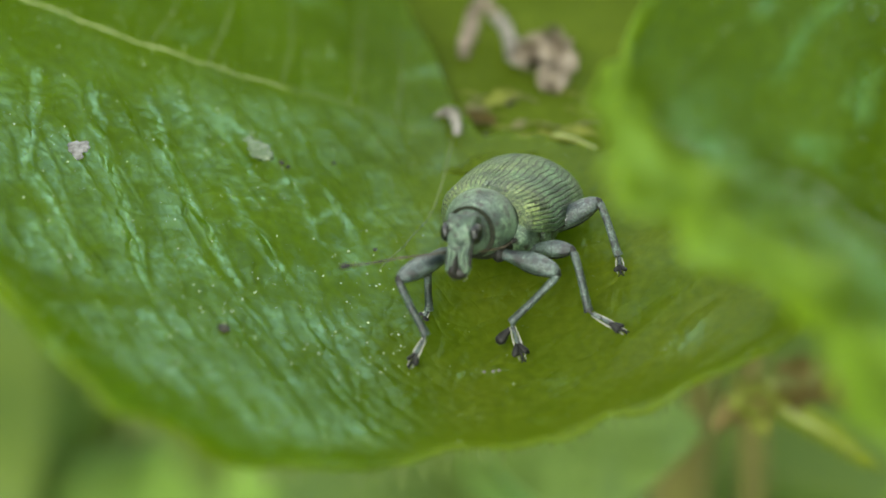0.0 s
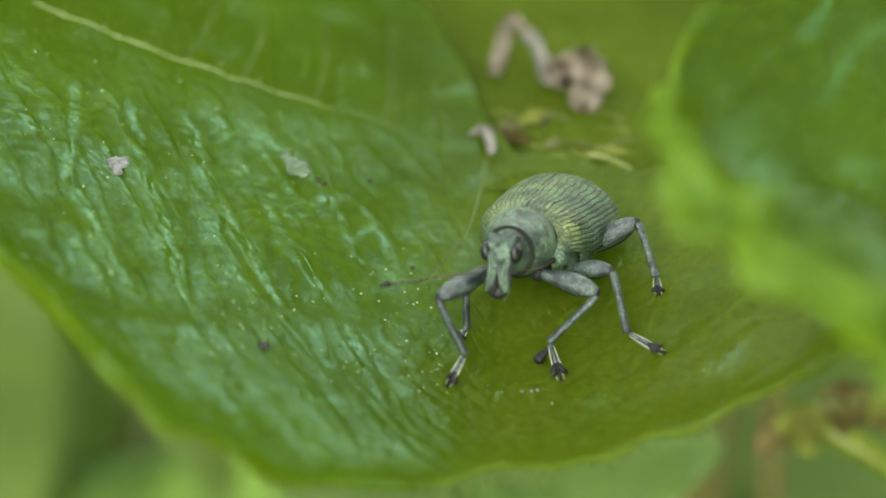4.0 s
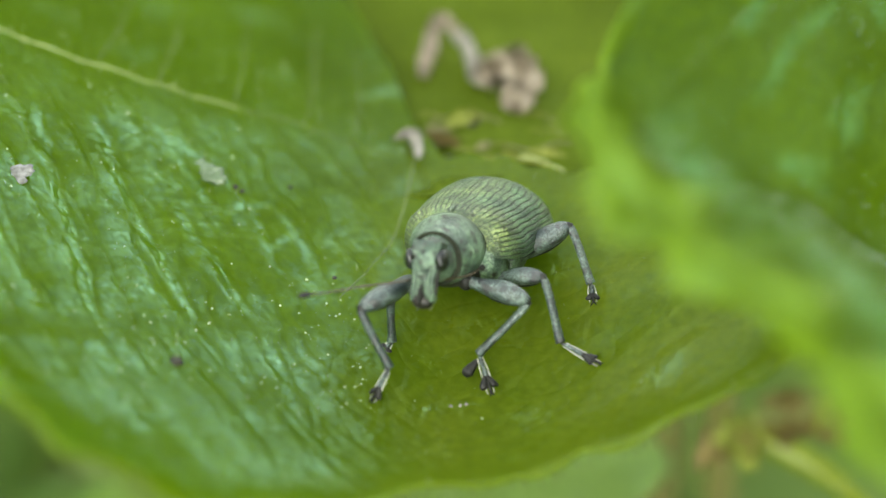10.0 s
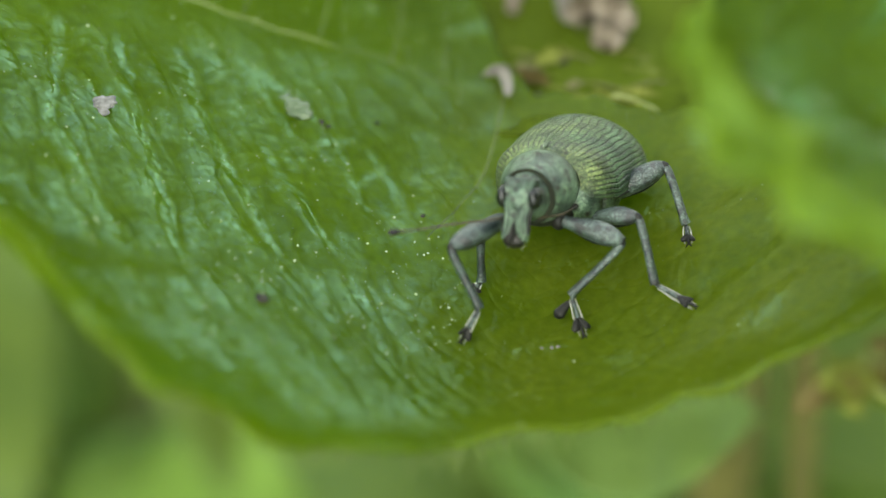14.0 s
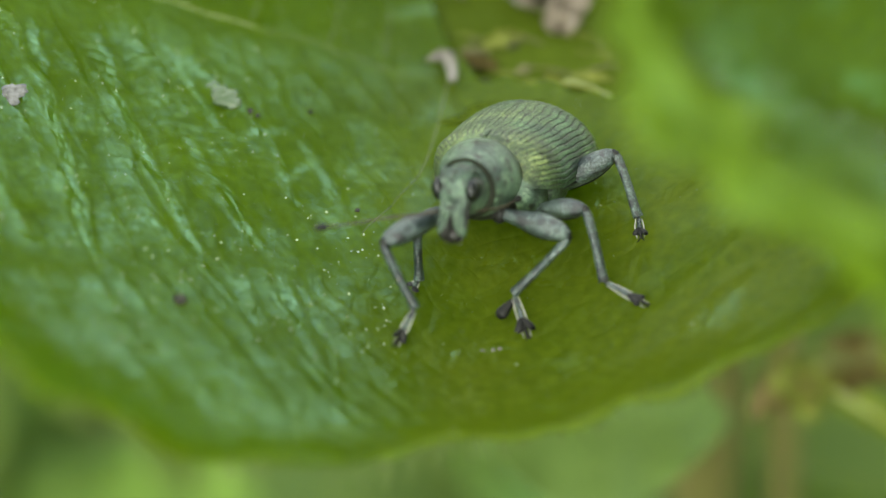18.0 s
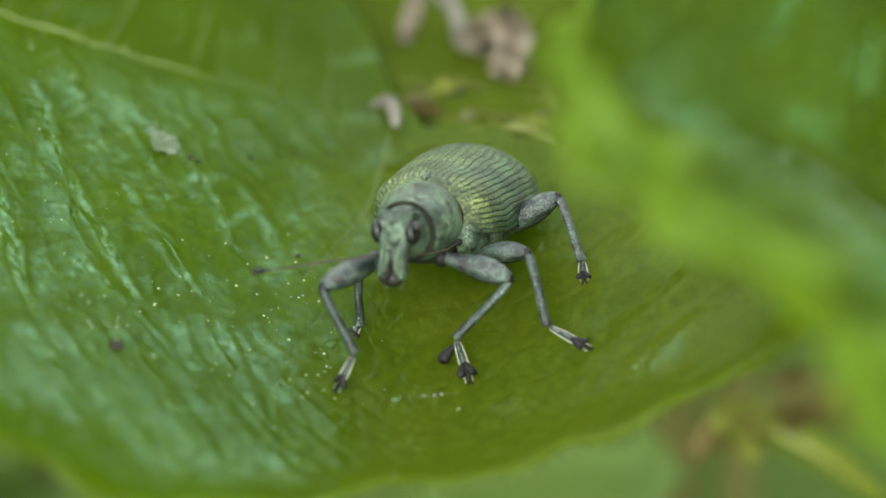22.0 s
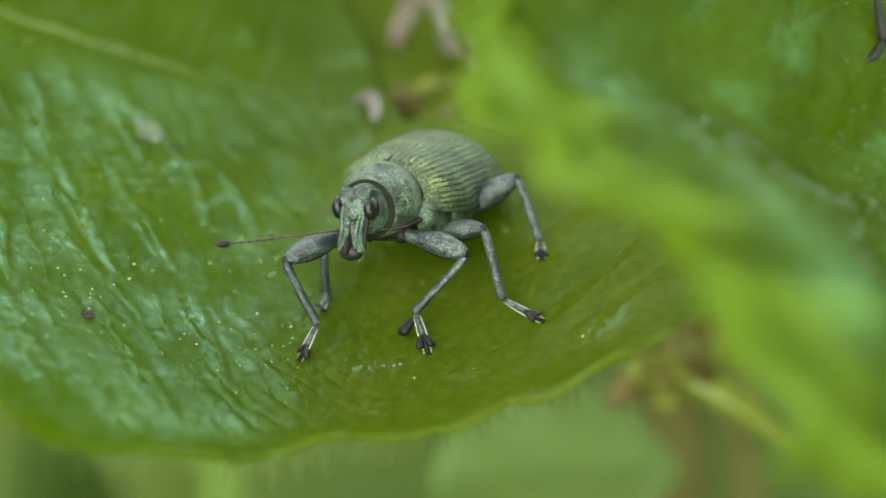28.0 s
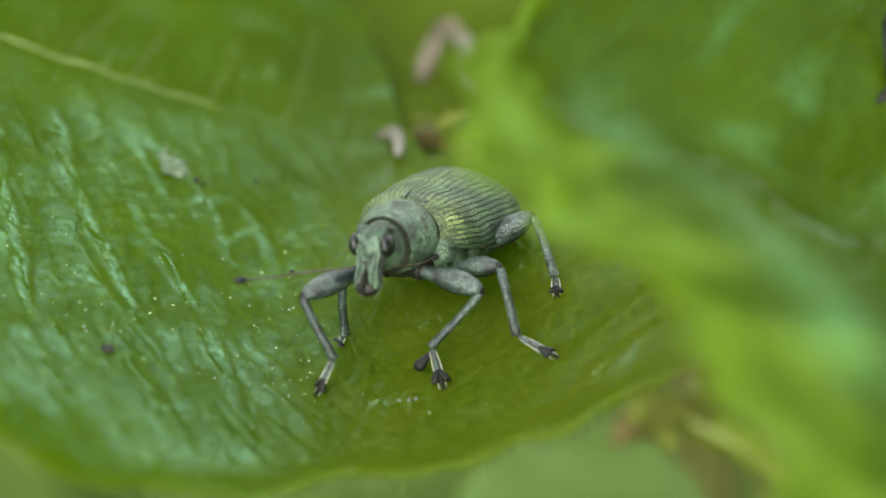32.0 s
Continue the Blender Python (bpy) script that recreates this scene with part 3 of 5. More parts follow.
def thinly_haired(x, y):
    """Inside the leaf, with few hairs in the smooth middle."""
    return in_main_leaf(x, y) & ((x < -2.6) | (np.sin(x * 91 + y * 57) > 0.8))


def in_main_leaf(x, y):
    return (y > np.interp(x, EDGE_FRONT[:, 0], EDGE_FRONT[:, 1]) + 0.1) & (y < np.interp(x, EDGE_BACK[:, 0], EDGE_BACK[:, 1]) - 0.2)


main_leaf = make_main_leaf()
scatter_hairs("leaf_hairs", main_leaf, 1500, (-13, 5), (-5.5, 12), thinly_haired, leaf_height, 3, length=(0.03, 0.09), thick=0.009, origin=(0, 0, -0.6))


# ---- the leaf behind, with the dried shreds ----
def rear_height(x, y):
    return -2.05 - 0.36 * (y - 8.7) - 0.2 * np.exp(-(((x - 0.2) / 1.6) ** 2) - ((y - 7.8) / 1.2) ** 2) + 0.12 * wobble(x, y, 0.8, 4.0) + 0.03 * wobble(x, y, 3.0, 1.0) + 0.02 * np.maximum(x - 2, 0) ** 2


def make_rear_leaf():
    o = (4, 12, -1.8)
    leaf = base("rear_leaf", o, "yellowish green leaf lying behind the hairy leaf", "leaf")
    nx, ny = 160, 160
    x, y = np.meshgrid(np.linspace(-5, 13, nx), np.linspace(5.5, 27, ny), indexing="ij")
    store("blade", np.stack([x, y, rear_height(x, y)], -1).reshape(-1, 3), grid_faces(nx, ny)[:, ::-1], M_REAR, leaf, origin=o).modifiers.new("thickness", "SOLIDIFY").thickness = -0.1 * MM
    for path in ([(-2, 8.5), (0, 12), (1.5, 17), (2, 24)], [(0, 12), (2.5, 13.2), (5, 15)], [(-0.8, 10.5), (-2, 13), (-2.6, 16)], [(0.3, 12.6), (-0.8, 14.5), (-1.2, 17)], [(1.2, 12.6), (1.8, 11.4), (2.8, 10.6)], [(0.9, 15), (2.6, 16.5), (4.2, 19)], [(-0.4, 11.3), (0.6, 10.6), (1.8, 9.8)], [(-1.5, 12.2), (-0.9, 12.9), (-0.2, 13.1)], [(1.6, 13.0), (1.9, 14.2), (1.5, 15.6)]):
        c = smooth_curve(path, 40)
        v, f = tube(np.c_[c, rear_height(c[:, 0], c[:, 1])], np.linspace(0.06, 0.03, 40), 8, 40)
        store("vein", v, f, M_RIB, leaf, origin=o)
    return leaf


make_rear_leaf()


# ---- the big leaf that leans over from the side ----
RAIL_EDGE = [(0.09, -1.06, 11.85), (0.41, -5.30, 12.44), (1.25, -8.10, 12.49), (2.71, -9.93, 12.82), (4.83, -11.99, 12.08), (5.68, -13.72, 10.31)]
RAIL_BAND = [(1.15, 1.07, 10.03), (1.48, -3.61, 10.30), (2.76, -6.34, 10.03), (4.31, -8.13, 9.96), (6.16, -9.94, 8.93), (7.26, -11.64, 7.35)]
RAIL_FOLD = [(2.19, 2.67, 8.61), (2.57, -2.16, 8.30), (4.72, -3.45, 7.65), (6.47, -5.05, 7.11), (8.41, -6.98, 5.40), (9.45, -8.93, 3.86)]
RAIL_MID = [(4.43, 2.85, 8.59), (5.63, 0.12, 7.11), (7.22, -0.78, 4.37), (8.61, -2.00, 3.49), (10.24, -4.50, 1.94), (11.27, -7.00, 0.46)]
RAIL_FAR = [(8.09, 6.14, 5.65), (9.16, 3.64, 4.92), (10.37, 2.07, 2.68), (12.01, 0.00, 1.35), (12.97, -3.00, 0.20), (13.88, -6.00, -0.79)]


TIP_PART = 0.19  # stretch over which the blade narrows to its tip


def side_surface(ns, nw):
    rails = np.stack([smooth_curve(r, int(ns * 1.05))[-ns:] for r in (RAIL_EDGE, RAIL_BAND, RAIL_FOLD, RAIL_MID, RAIL_FAR)], 1)
    rows = []
    for k in range(ns):
        c = smooth_curve(rails[k], 401)
        begin = 0.5 * np.clip(1 - k / (TIP_PART * ns), 0, 1)
        rows.append(c[np.linspace(begin * 400, 400, nw).astype(int)])
    return np.stack(rows, 0)


def make_side_leaf():
    o = (9, 0, 2)
    leaf = base("serrated_leaf", o, "glossy green serrated hairy leaf leaning over, edge close to the lens", "leaf")
    ns, nw = 260, 160
    g = side_surface(ns, nw)
    s = np.linspace(0, 1, ns)
    tooth = 1.2 * np.abs(np.sin(s * np.pi * 6.3 + 0.9 + 0.5 * np.sin(s * 11))) ** 0.7 * (0.8 + 0.35 * np.sin(s * 17 + 1)) - 0.95
    tooth = tooth * np.clip(s / 0.12, 0, 1)
    out = g[:, 0] - g[:, 12]
    out /= np.linalg.norm(out, axis=1)[:, None]
    w = np.linspace(0, 1, nw)
    fall = np.clip(1 - w / 0.2, 0, 1)[None, :, None]
    g = g + out[:, None] * tooth[:, None, None] * fall
    du = np.gradient(g, axis=0)
    dv = np.gradient(g, axis=1)
    nrm = np.cross(du, dv)
    nrm /= np.linalg.norm(nrm, axis=2)[..., None] + 1e-9
    ss, ww = np.meshgrid(s * 14, w * 12, indexing="ij")
    g = g + nrm * (0.12 * wobble(ss, ww, 1.0, 1.0) + 0.10 * (np.abs(np.sin(ss * 1.5 + ww * 0.9 + 1.3 * wobble(ss, ww, 0.5, 2.0))) ** 0.7 - 0.6) * (0.6 + 0.5 * wobble(ss, ww, 0.7, 9.0)))[..., None]
    frill = np.clip(1 - ww / 12 / 0.3, 0, 1) ** 0.8
    frill = frill * np.clip(s[:, None] / 0.12, 0.2, 1)
    g = g + nrm * (frill * (0.35 * wobble(ss, ww * 0.35, 1.15, 4.2) + 0.32 * wobble(ss, ww * 0.6, 2.3, 6.2)))[..., None]
    # Width of the lime band that paints light coming through the edge.
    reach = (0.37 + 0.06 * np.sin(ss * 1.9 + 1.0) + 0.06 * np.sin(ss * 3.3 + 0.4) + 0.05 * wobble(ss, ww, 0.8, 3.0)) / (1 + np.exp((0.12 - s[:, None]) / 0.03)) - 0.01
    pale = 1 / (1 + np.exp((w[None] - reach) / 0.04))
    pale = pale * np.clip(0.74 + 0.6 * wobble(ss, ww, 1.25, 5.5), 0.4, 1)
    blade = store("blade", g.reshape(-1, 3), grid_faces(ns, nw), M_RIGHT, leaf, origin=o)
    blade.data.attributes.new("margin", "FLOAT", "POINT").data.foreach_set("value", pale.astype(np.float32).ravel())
    # Sheen along the fold and the lower blade is put in by mask.
    spots = np.clip(0.5 + 0.5 * wobble(ss, ww, 1.1, 3.9) + 0.35 * wobble(ss, ww, 3.3, 1.9), 0, 1)
    gully = np.exp(-(((w[None] - 0.47) / 0.07) ** 2)) * np.clip((s[:, None] - 0.1) / 0.1, 0, 1)
    low = 1 / (1 + np.exp((0.62 - s[:, None]) / 0.05)) / (1 + np.exp((0.42 - w[None]) / 0.04))
    flecks = np.clip(wobble(ss, ww, 1.7, 8.4) - 0.25, 0, 1) * (w[None] > 0.5)
    sheen_layer = np.clip(0.75 * gully * (0.2 + 0.8 * spots) + 0.85 * low * (0.5 + 0.5 * spots) + 0.6 * flecks + 0.08 * pale + 0.06, 0, 1)
    blade.data.attributes.new("sheen_layer", "FLOAT", "POINT").data.foreach_set("value", sheen_layer.astype(np.float32).ravel())
    blade.modifiers.new("thickness", "SOLIDIFY").thickness = 0.12 * MM
    rng = np.random.default_rng(8)
    a, b = np.r_[rng.integers(8, ns - 8, 6800), rng.integers(int(ns * 0.45), ns - 8, 2200)], np.r_[rng.integers(48, nw - 4, 4200), rng.normal(0.47, 0.05, 2600).clip(0.3, 0.8) * nw, rng.uniform(0.45, 0.95, 2200).clip(0.3, 0.8) * nw].astype(int)
    p, n = g[a, b], nrm[a, b] * np.sign(nrm[a, b][:, 2:3] + 1e-9)
    d = n + rng.normal(0, 0.35, n.shape)
    d /= np.linalg.norm(d, axis=1)[:, None]
    u = np.cross(d, (0.3, 0.9, 0.2))
    u /= np.linalg.norm(u, axis=1)[:, None]
    v2 = np.cross(d, u)
    r, h = 0.016, rng.uniform(0.06, 0.22, len(p))[:, None]
    v = np.stack([p + r * u, p + r * (-0.5 * u + 0.87 * v2), p + r * (-0.5 * u - 0.87 * v2), p + h * d], 1).reshape(-1, 3)
    k = np.arange(len(p))[:, None] * 4
    f = np.concatenate([k + np.array([[0, 1, 3]]), k + np.array([[1, 2, 3]]), k + np.array([[2, 0, 3]])])
    store("leaf_hairs", v, f, M_GLINT, leaf, origin=o, smooth=False)["kind"] = "stuff"
    return leaf


make_side_leaf()


# ---- undergrowth below ----
ground = store("ground", [(-60000, -60000, -60), (60000, -60000, -60), (60000, 60000, -60), (-60000, 60000, -60)], [[0, 1, 2, 3]], M_SOIL)
tagged(ground, "dark mossy soil under the plants", "ground", kind="structure")


def make_under_leaf(at, yaw, pitch, roll, length, width, mat):
    leaf = base("undergrowth_leaf", at, "blurred bright green leaf low in the undergrowth", "leaf", "leaves below")
    n, m = 40, 24
    s, w = np.meshgrid(np.linspace(0, 1, n), np.linspace(-1, 1, m), indexing="ij")
    half = width * 0.5 * np.sin(np.pi * np.clip(s, 0.02, 0.99) ** 0.8) ** 0.8 
    x, y = w * half, s * length
    z = 0.25 * np.abs(x) - 0.5 * length * (s - 0.4) ** 2 + 0.03 * length * np.sin(s * 18) * np.abs(w)
    store("blade", np.stack([x, y, z], -1).reshape(-1, 3), grid_faces(n, m)[:, ::-1], mat, leaf).modifiers.new("thickness", "SOLIDIFY").thickness = 0.15 * MM
    sv = np.linspace(0, 1, 12)
    v, f = tube(np.c_[0 * sv, sv * length, -0.5 * length * (sv - 0.4) ** 2 + 0.05], np.linspace(0.02, 0.006, 12) * length, 8, 12)
    store("midrib", v, f, mat, leaf)
    leaf.rotation_euler = [radians(a) for a in (pitch, roll, yaw)]
    return leaf


M_LIME = leaf_material("lime_leaf", (0.14, 0.235, 0.035), (0.18, 0.29, 0.05), (0.235, 0.355, 0.07), cell=400.0, through_amount=0.25)
M_NARROW = leaf_material("yellowish_leaf", (0.12, 0.15, 0.012), (0.16, 0.19, 0.018), (0.2, 0.23, 0.025), cell=600.0, through_colour=(0.5, 0.6, 0.04), through_amount=0.3)
M_SMOOTH = leaf_material("smooth_pale_leaf", (0.09, 0.14, 0.03), (0.13, 0.195, 0.05), (0.18, 0.26, 0.07), cell=600.0, through_colour=(0.45, 0.6, 0.1), through_amount=0.2)
M_DEEP = leaf_material("shaded_olive_leaf", (0.065, 0.1, 0.016), (0.09, 0.13, 0.022), (0.12, 0.165, 0.03), cell=500.0, through_colour=(0.4, 0.5, 0.05), through_amount=0.25)
rng = random.Random(5)
for k in range(84):
    row, colm = divmod(k, 12)
    make_under_leaf((-46 + colm * 8.2 + rng.uniform(-4, 4), 2 + row * 9.0 + rng.uniform(-4, 4), -36 + rng.uniform(-5, 4)), rng.uniform(-80, 80), rng.uniform(0, 28), rng.uniform(-18, 18), rng.uniform(16, 28), rng.uniform(9, 15), (M_LIME, M_BACK, M_DEEP)[(k * 5 + k // 7) % 3])


def make_stem(a, b, r):
    o = (a[0], a[1], min(a[2], b[2]))
    st = base("plant_stem", o, "slim brownish green plant stem in the undergrowth", "stem", "stems below")
    c = np.array([a, [(a[i] + b[i]) / 2 + rng.uniform(-1, 1) for i in range(3)], b])
    v, f = tube(c, [r, r * 0.9, r * 0.8], 12, 20)
    store("stalk", v, f, M_STEM, st, origin=o)
    v, f = tube([c[1] - 0.02 * (c[2] - c[0]), c[1], c[1] + 0.02 * (c[2] - c[0])], [r, r * 1.3, r * 0.95], 12, 8)
    store("node", v, f, M_STEM, st, origin=o)


for a, b, r in (((5, 22, -60), (4.5, 13, -8), 1.1), ((6.6, 20, -60), (5.6, 12, -8), 0.5)):
    make_stem(a, b, r)


# ---- the weevil ----
AT = np.array([-1.128, 2.163, 2.235])
yaw, pitch, roll = radians(22.29), radians(26.46), radians(11.93)
FWD = np.array([-math.sin(yaw) * math.cos(pitch), -math.cos(yaw) * math.cos(pitch), math.sin(pitch)])
L0 = np.array([math.cos(yaw), -math.sin(yaw), 0])
U0 = np.cross(FWD, L0)
LEFT = math.cos(roll) * L0 + math.sin(roll) * U0
UP = math.cos(roll) * U0 - math.sin(roll) * L0
WB = (-1.5, 0.0, -0.2)


def body(f, l, u):
    f, l, u = np.broadcast_arrays(np.asarray(f, float), np.asarray(l, float), np.asarray(u, float))
    return AT + f[..., None] * FWD + l[..., None] * LEFT + u[..., None] * UP


weevil = base("weevil", WB, "green scaled weevil with striped wing cases standing on a leaf", "beetle")
focus_point = new("focus_point")
focus_point.empty_display_size = 0.001
cam.data.dof.focus_object = focus_point


def wpart(name, vf, mats, parent=None, label="", mat_index=None):
    ob = store(name, vf[0], vf[1], mats, parent or weevil, label, WB if parent is None else (0, 0, 0), mat_index)
    if parent is not None:
        ob.data.transform(Matrix.Translation(-Vector(WB) * MM))
    return ob


def elytron(side):
    n, m = 150, 321
    s = np.linspace(0, 1, n)[:, None]
    ks = [0, 0.03, 0.08, 0.2, 0.35, 0.5, 0.65, 0.8, 0.9, 0.96, 1.0]
    w = np.interp(s, ks, [0.55, 0.72, 0.85, 0.95, 0.99, 1.0, 0.97, 0.84, 0.62, 0.38, 0.02]) * (1.40 if side > 0 else 1.33)
    h = np.interp(s, ks, [0.60, 0.74, 0.84, 0.95, 1.0, 1.0, 0.96, 0.82, 0.60, 0.37, 0.02]) * 1.07
    uc = np.interp(s, [0, 0.2, 0.6, 1], [-0.80, -0.95, -1.0, -1.35])
    f = 0.16 - 4.0 * s
    a = np.linspace(radians(-14), radians(90), m)[None]
    k = np.linspace(0, 16.5, m)[None] + 0.22 * np.sin(s * 9 + 1.0 + np.linspace(0, 5, m)[None]) + 0.12 * np.sin(s * 31 + np.linspace(0, 9, m)[None])
    row = np.floor(k + 0.5)
    groove = np.exp(-((((k + 0.5) % 1.0) - 0.5) ** 2) / 0.016)
    fade = np.clip(s / 0.05, 0, 1) * np.clip((1 - s) / 0.1, 0, 1)
    pits = 0.5 + 0.5 * np.sin(s * 190 + row * 2.0)
    rad = 1 - 0.016 * groove * fade * (0.6 + 0.4 * pits)
    hump = np.exp(-((s - 0.08) / 0.09) ** 2) * np.exp(-((a - radians(35)) / 0.35) ** 2) * 0.05
    rad = rad + hump
    v = body(f, side * w * np.cos(a) * rad + side * 0.006, uc + h * np.sin(a) * rad)
    faces = grid_faces(n, m)
    if side < 0:
        faces = faces[:, ::-1]
    worn = 0.5 + 0.5 * np.sin(s * 47 + row * 2.3) * np.sin(s * 19 + row * 4.1)
    dark = np.clip(groove * fade * (1.25 - 0.8 * worn * np.clip((a - 0.1) / 0.9, 0.2, 1)) * 1.15, 0, 1)
    ob = wpart("elytron", (v.reshape(-1, 3), faces), M_ELYTRA, None, "gold-green ribbed wing case")
    ob.data.attributes.new("stria", "FLOAT", "POINT").data.foreach_set("value", dark.astype(np.float32).ravel())
    low = v[24:int(n * 0.7):6, 3]
    wpart("lower_seam", tube(low, 0.035 * np.sin(np.linspace(0.2, 2.9, len(low))), 8, 40), M_DARK, ob, "black seam under the wing case")
    return ob


for side in (1, -1):
    elytron(side)


def loft(fs, ws, hs, us, n=40, steps=40, expo=1.0, ls=None):
    c = smooth_curve(np.c_[fs, ws, hs, us, ls if ls is not None else np.zeros(len(fs))], steps)
    a = np.linspace(0, 2 * np.pi, n, endpoint=False)
    ca, sa = np.sign(np.cos(a)) * np.abs(np.cos(a)) ** expo, np.sign(np.sin(a)) * np.abs(np.sin(a)) ** expo
    v = body(c[:, 0:1], c[:, 4:5] + np.maximum(c[:, 1:2], 0.01) * ca[None], c[:, 3:4] + np.maximum(c[:, 2:3], 0.01) * sa[None])
    f = grid_faces(steps, n, True).tolist()
    f.append(list(range(n))[::-1])
    f.append([(steps - 1) * n + k for k in range(n)])
    return v.reshape(-1, 3), f


wpart("abdomen", loft([0.2, -0.6, -1.6, -2.6, -3.4, -3.75], [0.6, 1.0, 1.2, 1.15, 0.75, 0.2], [0.5, 0.72, 0.74, 0.68, 0.42, 0.1], [-1.05, -1.15, -1.15, -1.15, -1.25, -1.4]), M_UNDER, None, "dull grey-green underside")
wpart("side_plate", loft([0.3, 0.1, -0.2, -0.45, -0.52], [0.05, 0.24, 0.28, 0.24, 0.05], [0.1, 0.36, 0.42, 0.36, 0.1], [-1.1, -1.12, -1.15, -1.18, -1.18], 20, 20, 0.8, [0.6, 0.68, 0.76, 0.80, 0.8]), M_PRON, None, "grey-green plate at the flank")
wpart("side_plate", loft([-0.56, -0.62, -0.9, -1.25, -1.4], [0.05, 0.24, 0.28, 0.22, 0.05], [0.1, 0.33, 0.36, 0.26, 0.06], [-1.2, -1.22, -1.24, -1.25, -1.25], 20, 20, 0.8, [0.84, 0.86, 0.94, 0.98, 0.98]), M_PRON, None, "grey-green plate at the flank")
wpart("collar", loft([1.07, 1.09, 1.12, 1.14], [0.5, 0.566, 0.558, 0.46], [0.5, 0.58, 0.57, 0.48], [-0.77, -0.77, -0.77, -0.77], 48, 12), M_STRIA, None, "dark seam behind the head")
wpart("scutellum", loft([0.1, 0.02, -0.12, -0.2], [0.02, 0.05, 0.035, 0.01], [0.015, 0.02, 0.02, 0.008], [-0.03, 0.0, 0.025, 0.025], 12, 10), M_PALE, None, "small pale triangular plate")
wpart("pronotum", loft([-0.02, 0.0, 0.12, 0.4, 0.7, 0.95, 1.08, 1.1], [0.5, 0.68, 0.74, 0.78, 0.74, 0.62, 0.56, 0.45], [0.5, 0.66, 0.70, 0.73, 0.70, 0.62, 0.57, 0.45], [-0.8, -0.8, -0.78, -0.74, -0.74, -0.76, -0.77, -0.77], 56, 50), M_PRON, None, "brownish green pitted thorax shield")
wpart("seam", loft([-0.03, 0.0, 0.03, 0.05], [0.6, 0.72, 0.715, 0.6], [0.6, 0.69, 0.685, 0.6], [-0.8, -0.8, -0.8, -0.8], 48, 12), M_DARK, None, "dark seam behind the thorax shield")
wpart("head", loft([0.95, 1.12, 1.3, 1.5, 1.65, 1.76, 1.82], [0.46, 0.46, 0.44, 0.40, 0.34, 0.24, 0.1], [0.50, 0.51, 0.47, 0.40, 0.31, 0.21, 0.08], [-0.77, -0.76, -0.75, -0.74, -0.73, -0.72, -0.72], 40, 40), M_PRON, None, "grey-green scaled head")


wpart("breast", loft([0.95, 0.7, 0.35, 0.0, -0.3], [0.3, 0.5, 0.62, 0.66, 0.5], [0.2, 0.3, 0.34, 0.34, 0.2], [-1.12, -1.2, -1.26, -1.3, -1.3], 30, 20), M_DARK, None, "black breast between the leg bases")


def ball(c, r, n=16, m=20):
    i, j = np.meshgrid(np.linspace(0.02, np.pi - 0.02, n), np.linspace(0, 2 * np.pi, m, endpoint=False), indexing="ij")
    d = np.stack([np.cos(i), np.sin(i) * np.cos(j), np.sin(i) * np.sin(j)], -1)
    v = body(c[0] + r[0] * d[..., 0], c[1] + r[1] * d[..., 1], c[2] + r[2] * d[..., 2])
    f = grid_faces(n, m, True).tolist() + [list(range(m))[::-1], [(n - 1) * m + k for k in range(m)]]
    return v.reshape(-1, 3), f


for side in (1, -1):
    wpart("eye", ball((1.64, side * 0.325, -0.62), (0.22, 0.145, 0.23)), M_EYE, None, "round glossy black eye")

TIP = np.array([-1.80, -0.2, 1.94])
ROOT = body(1.70, 0.0, -0.60)


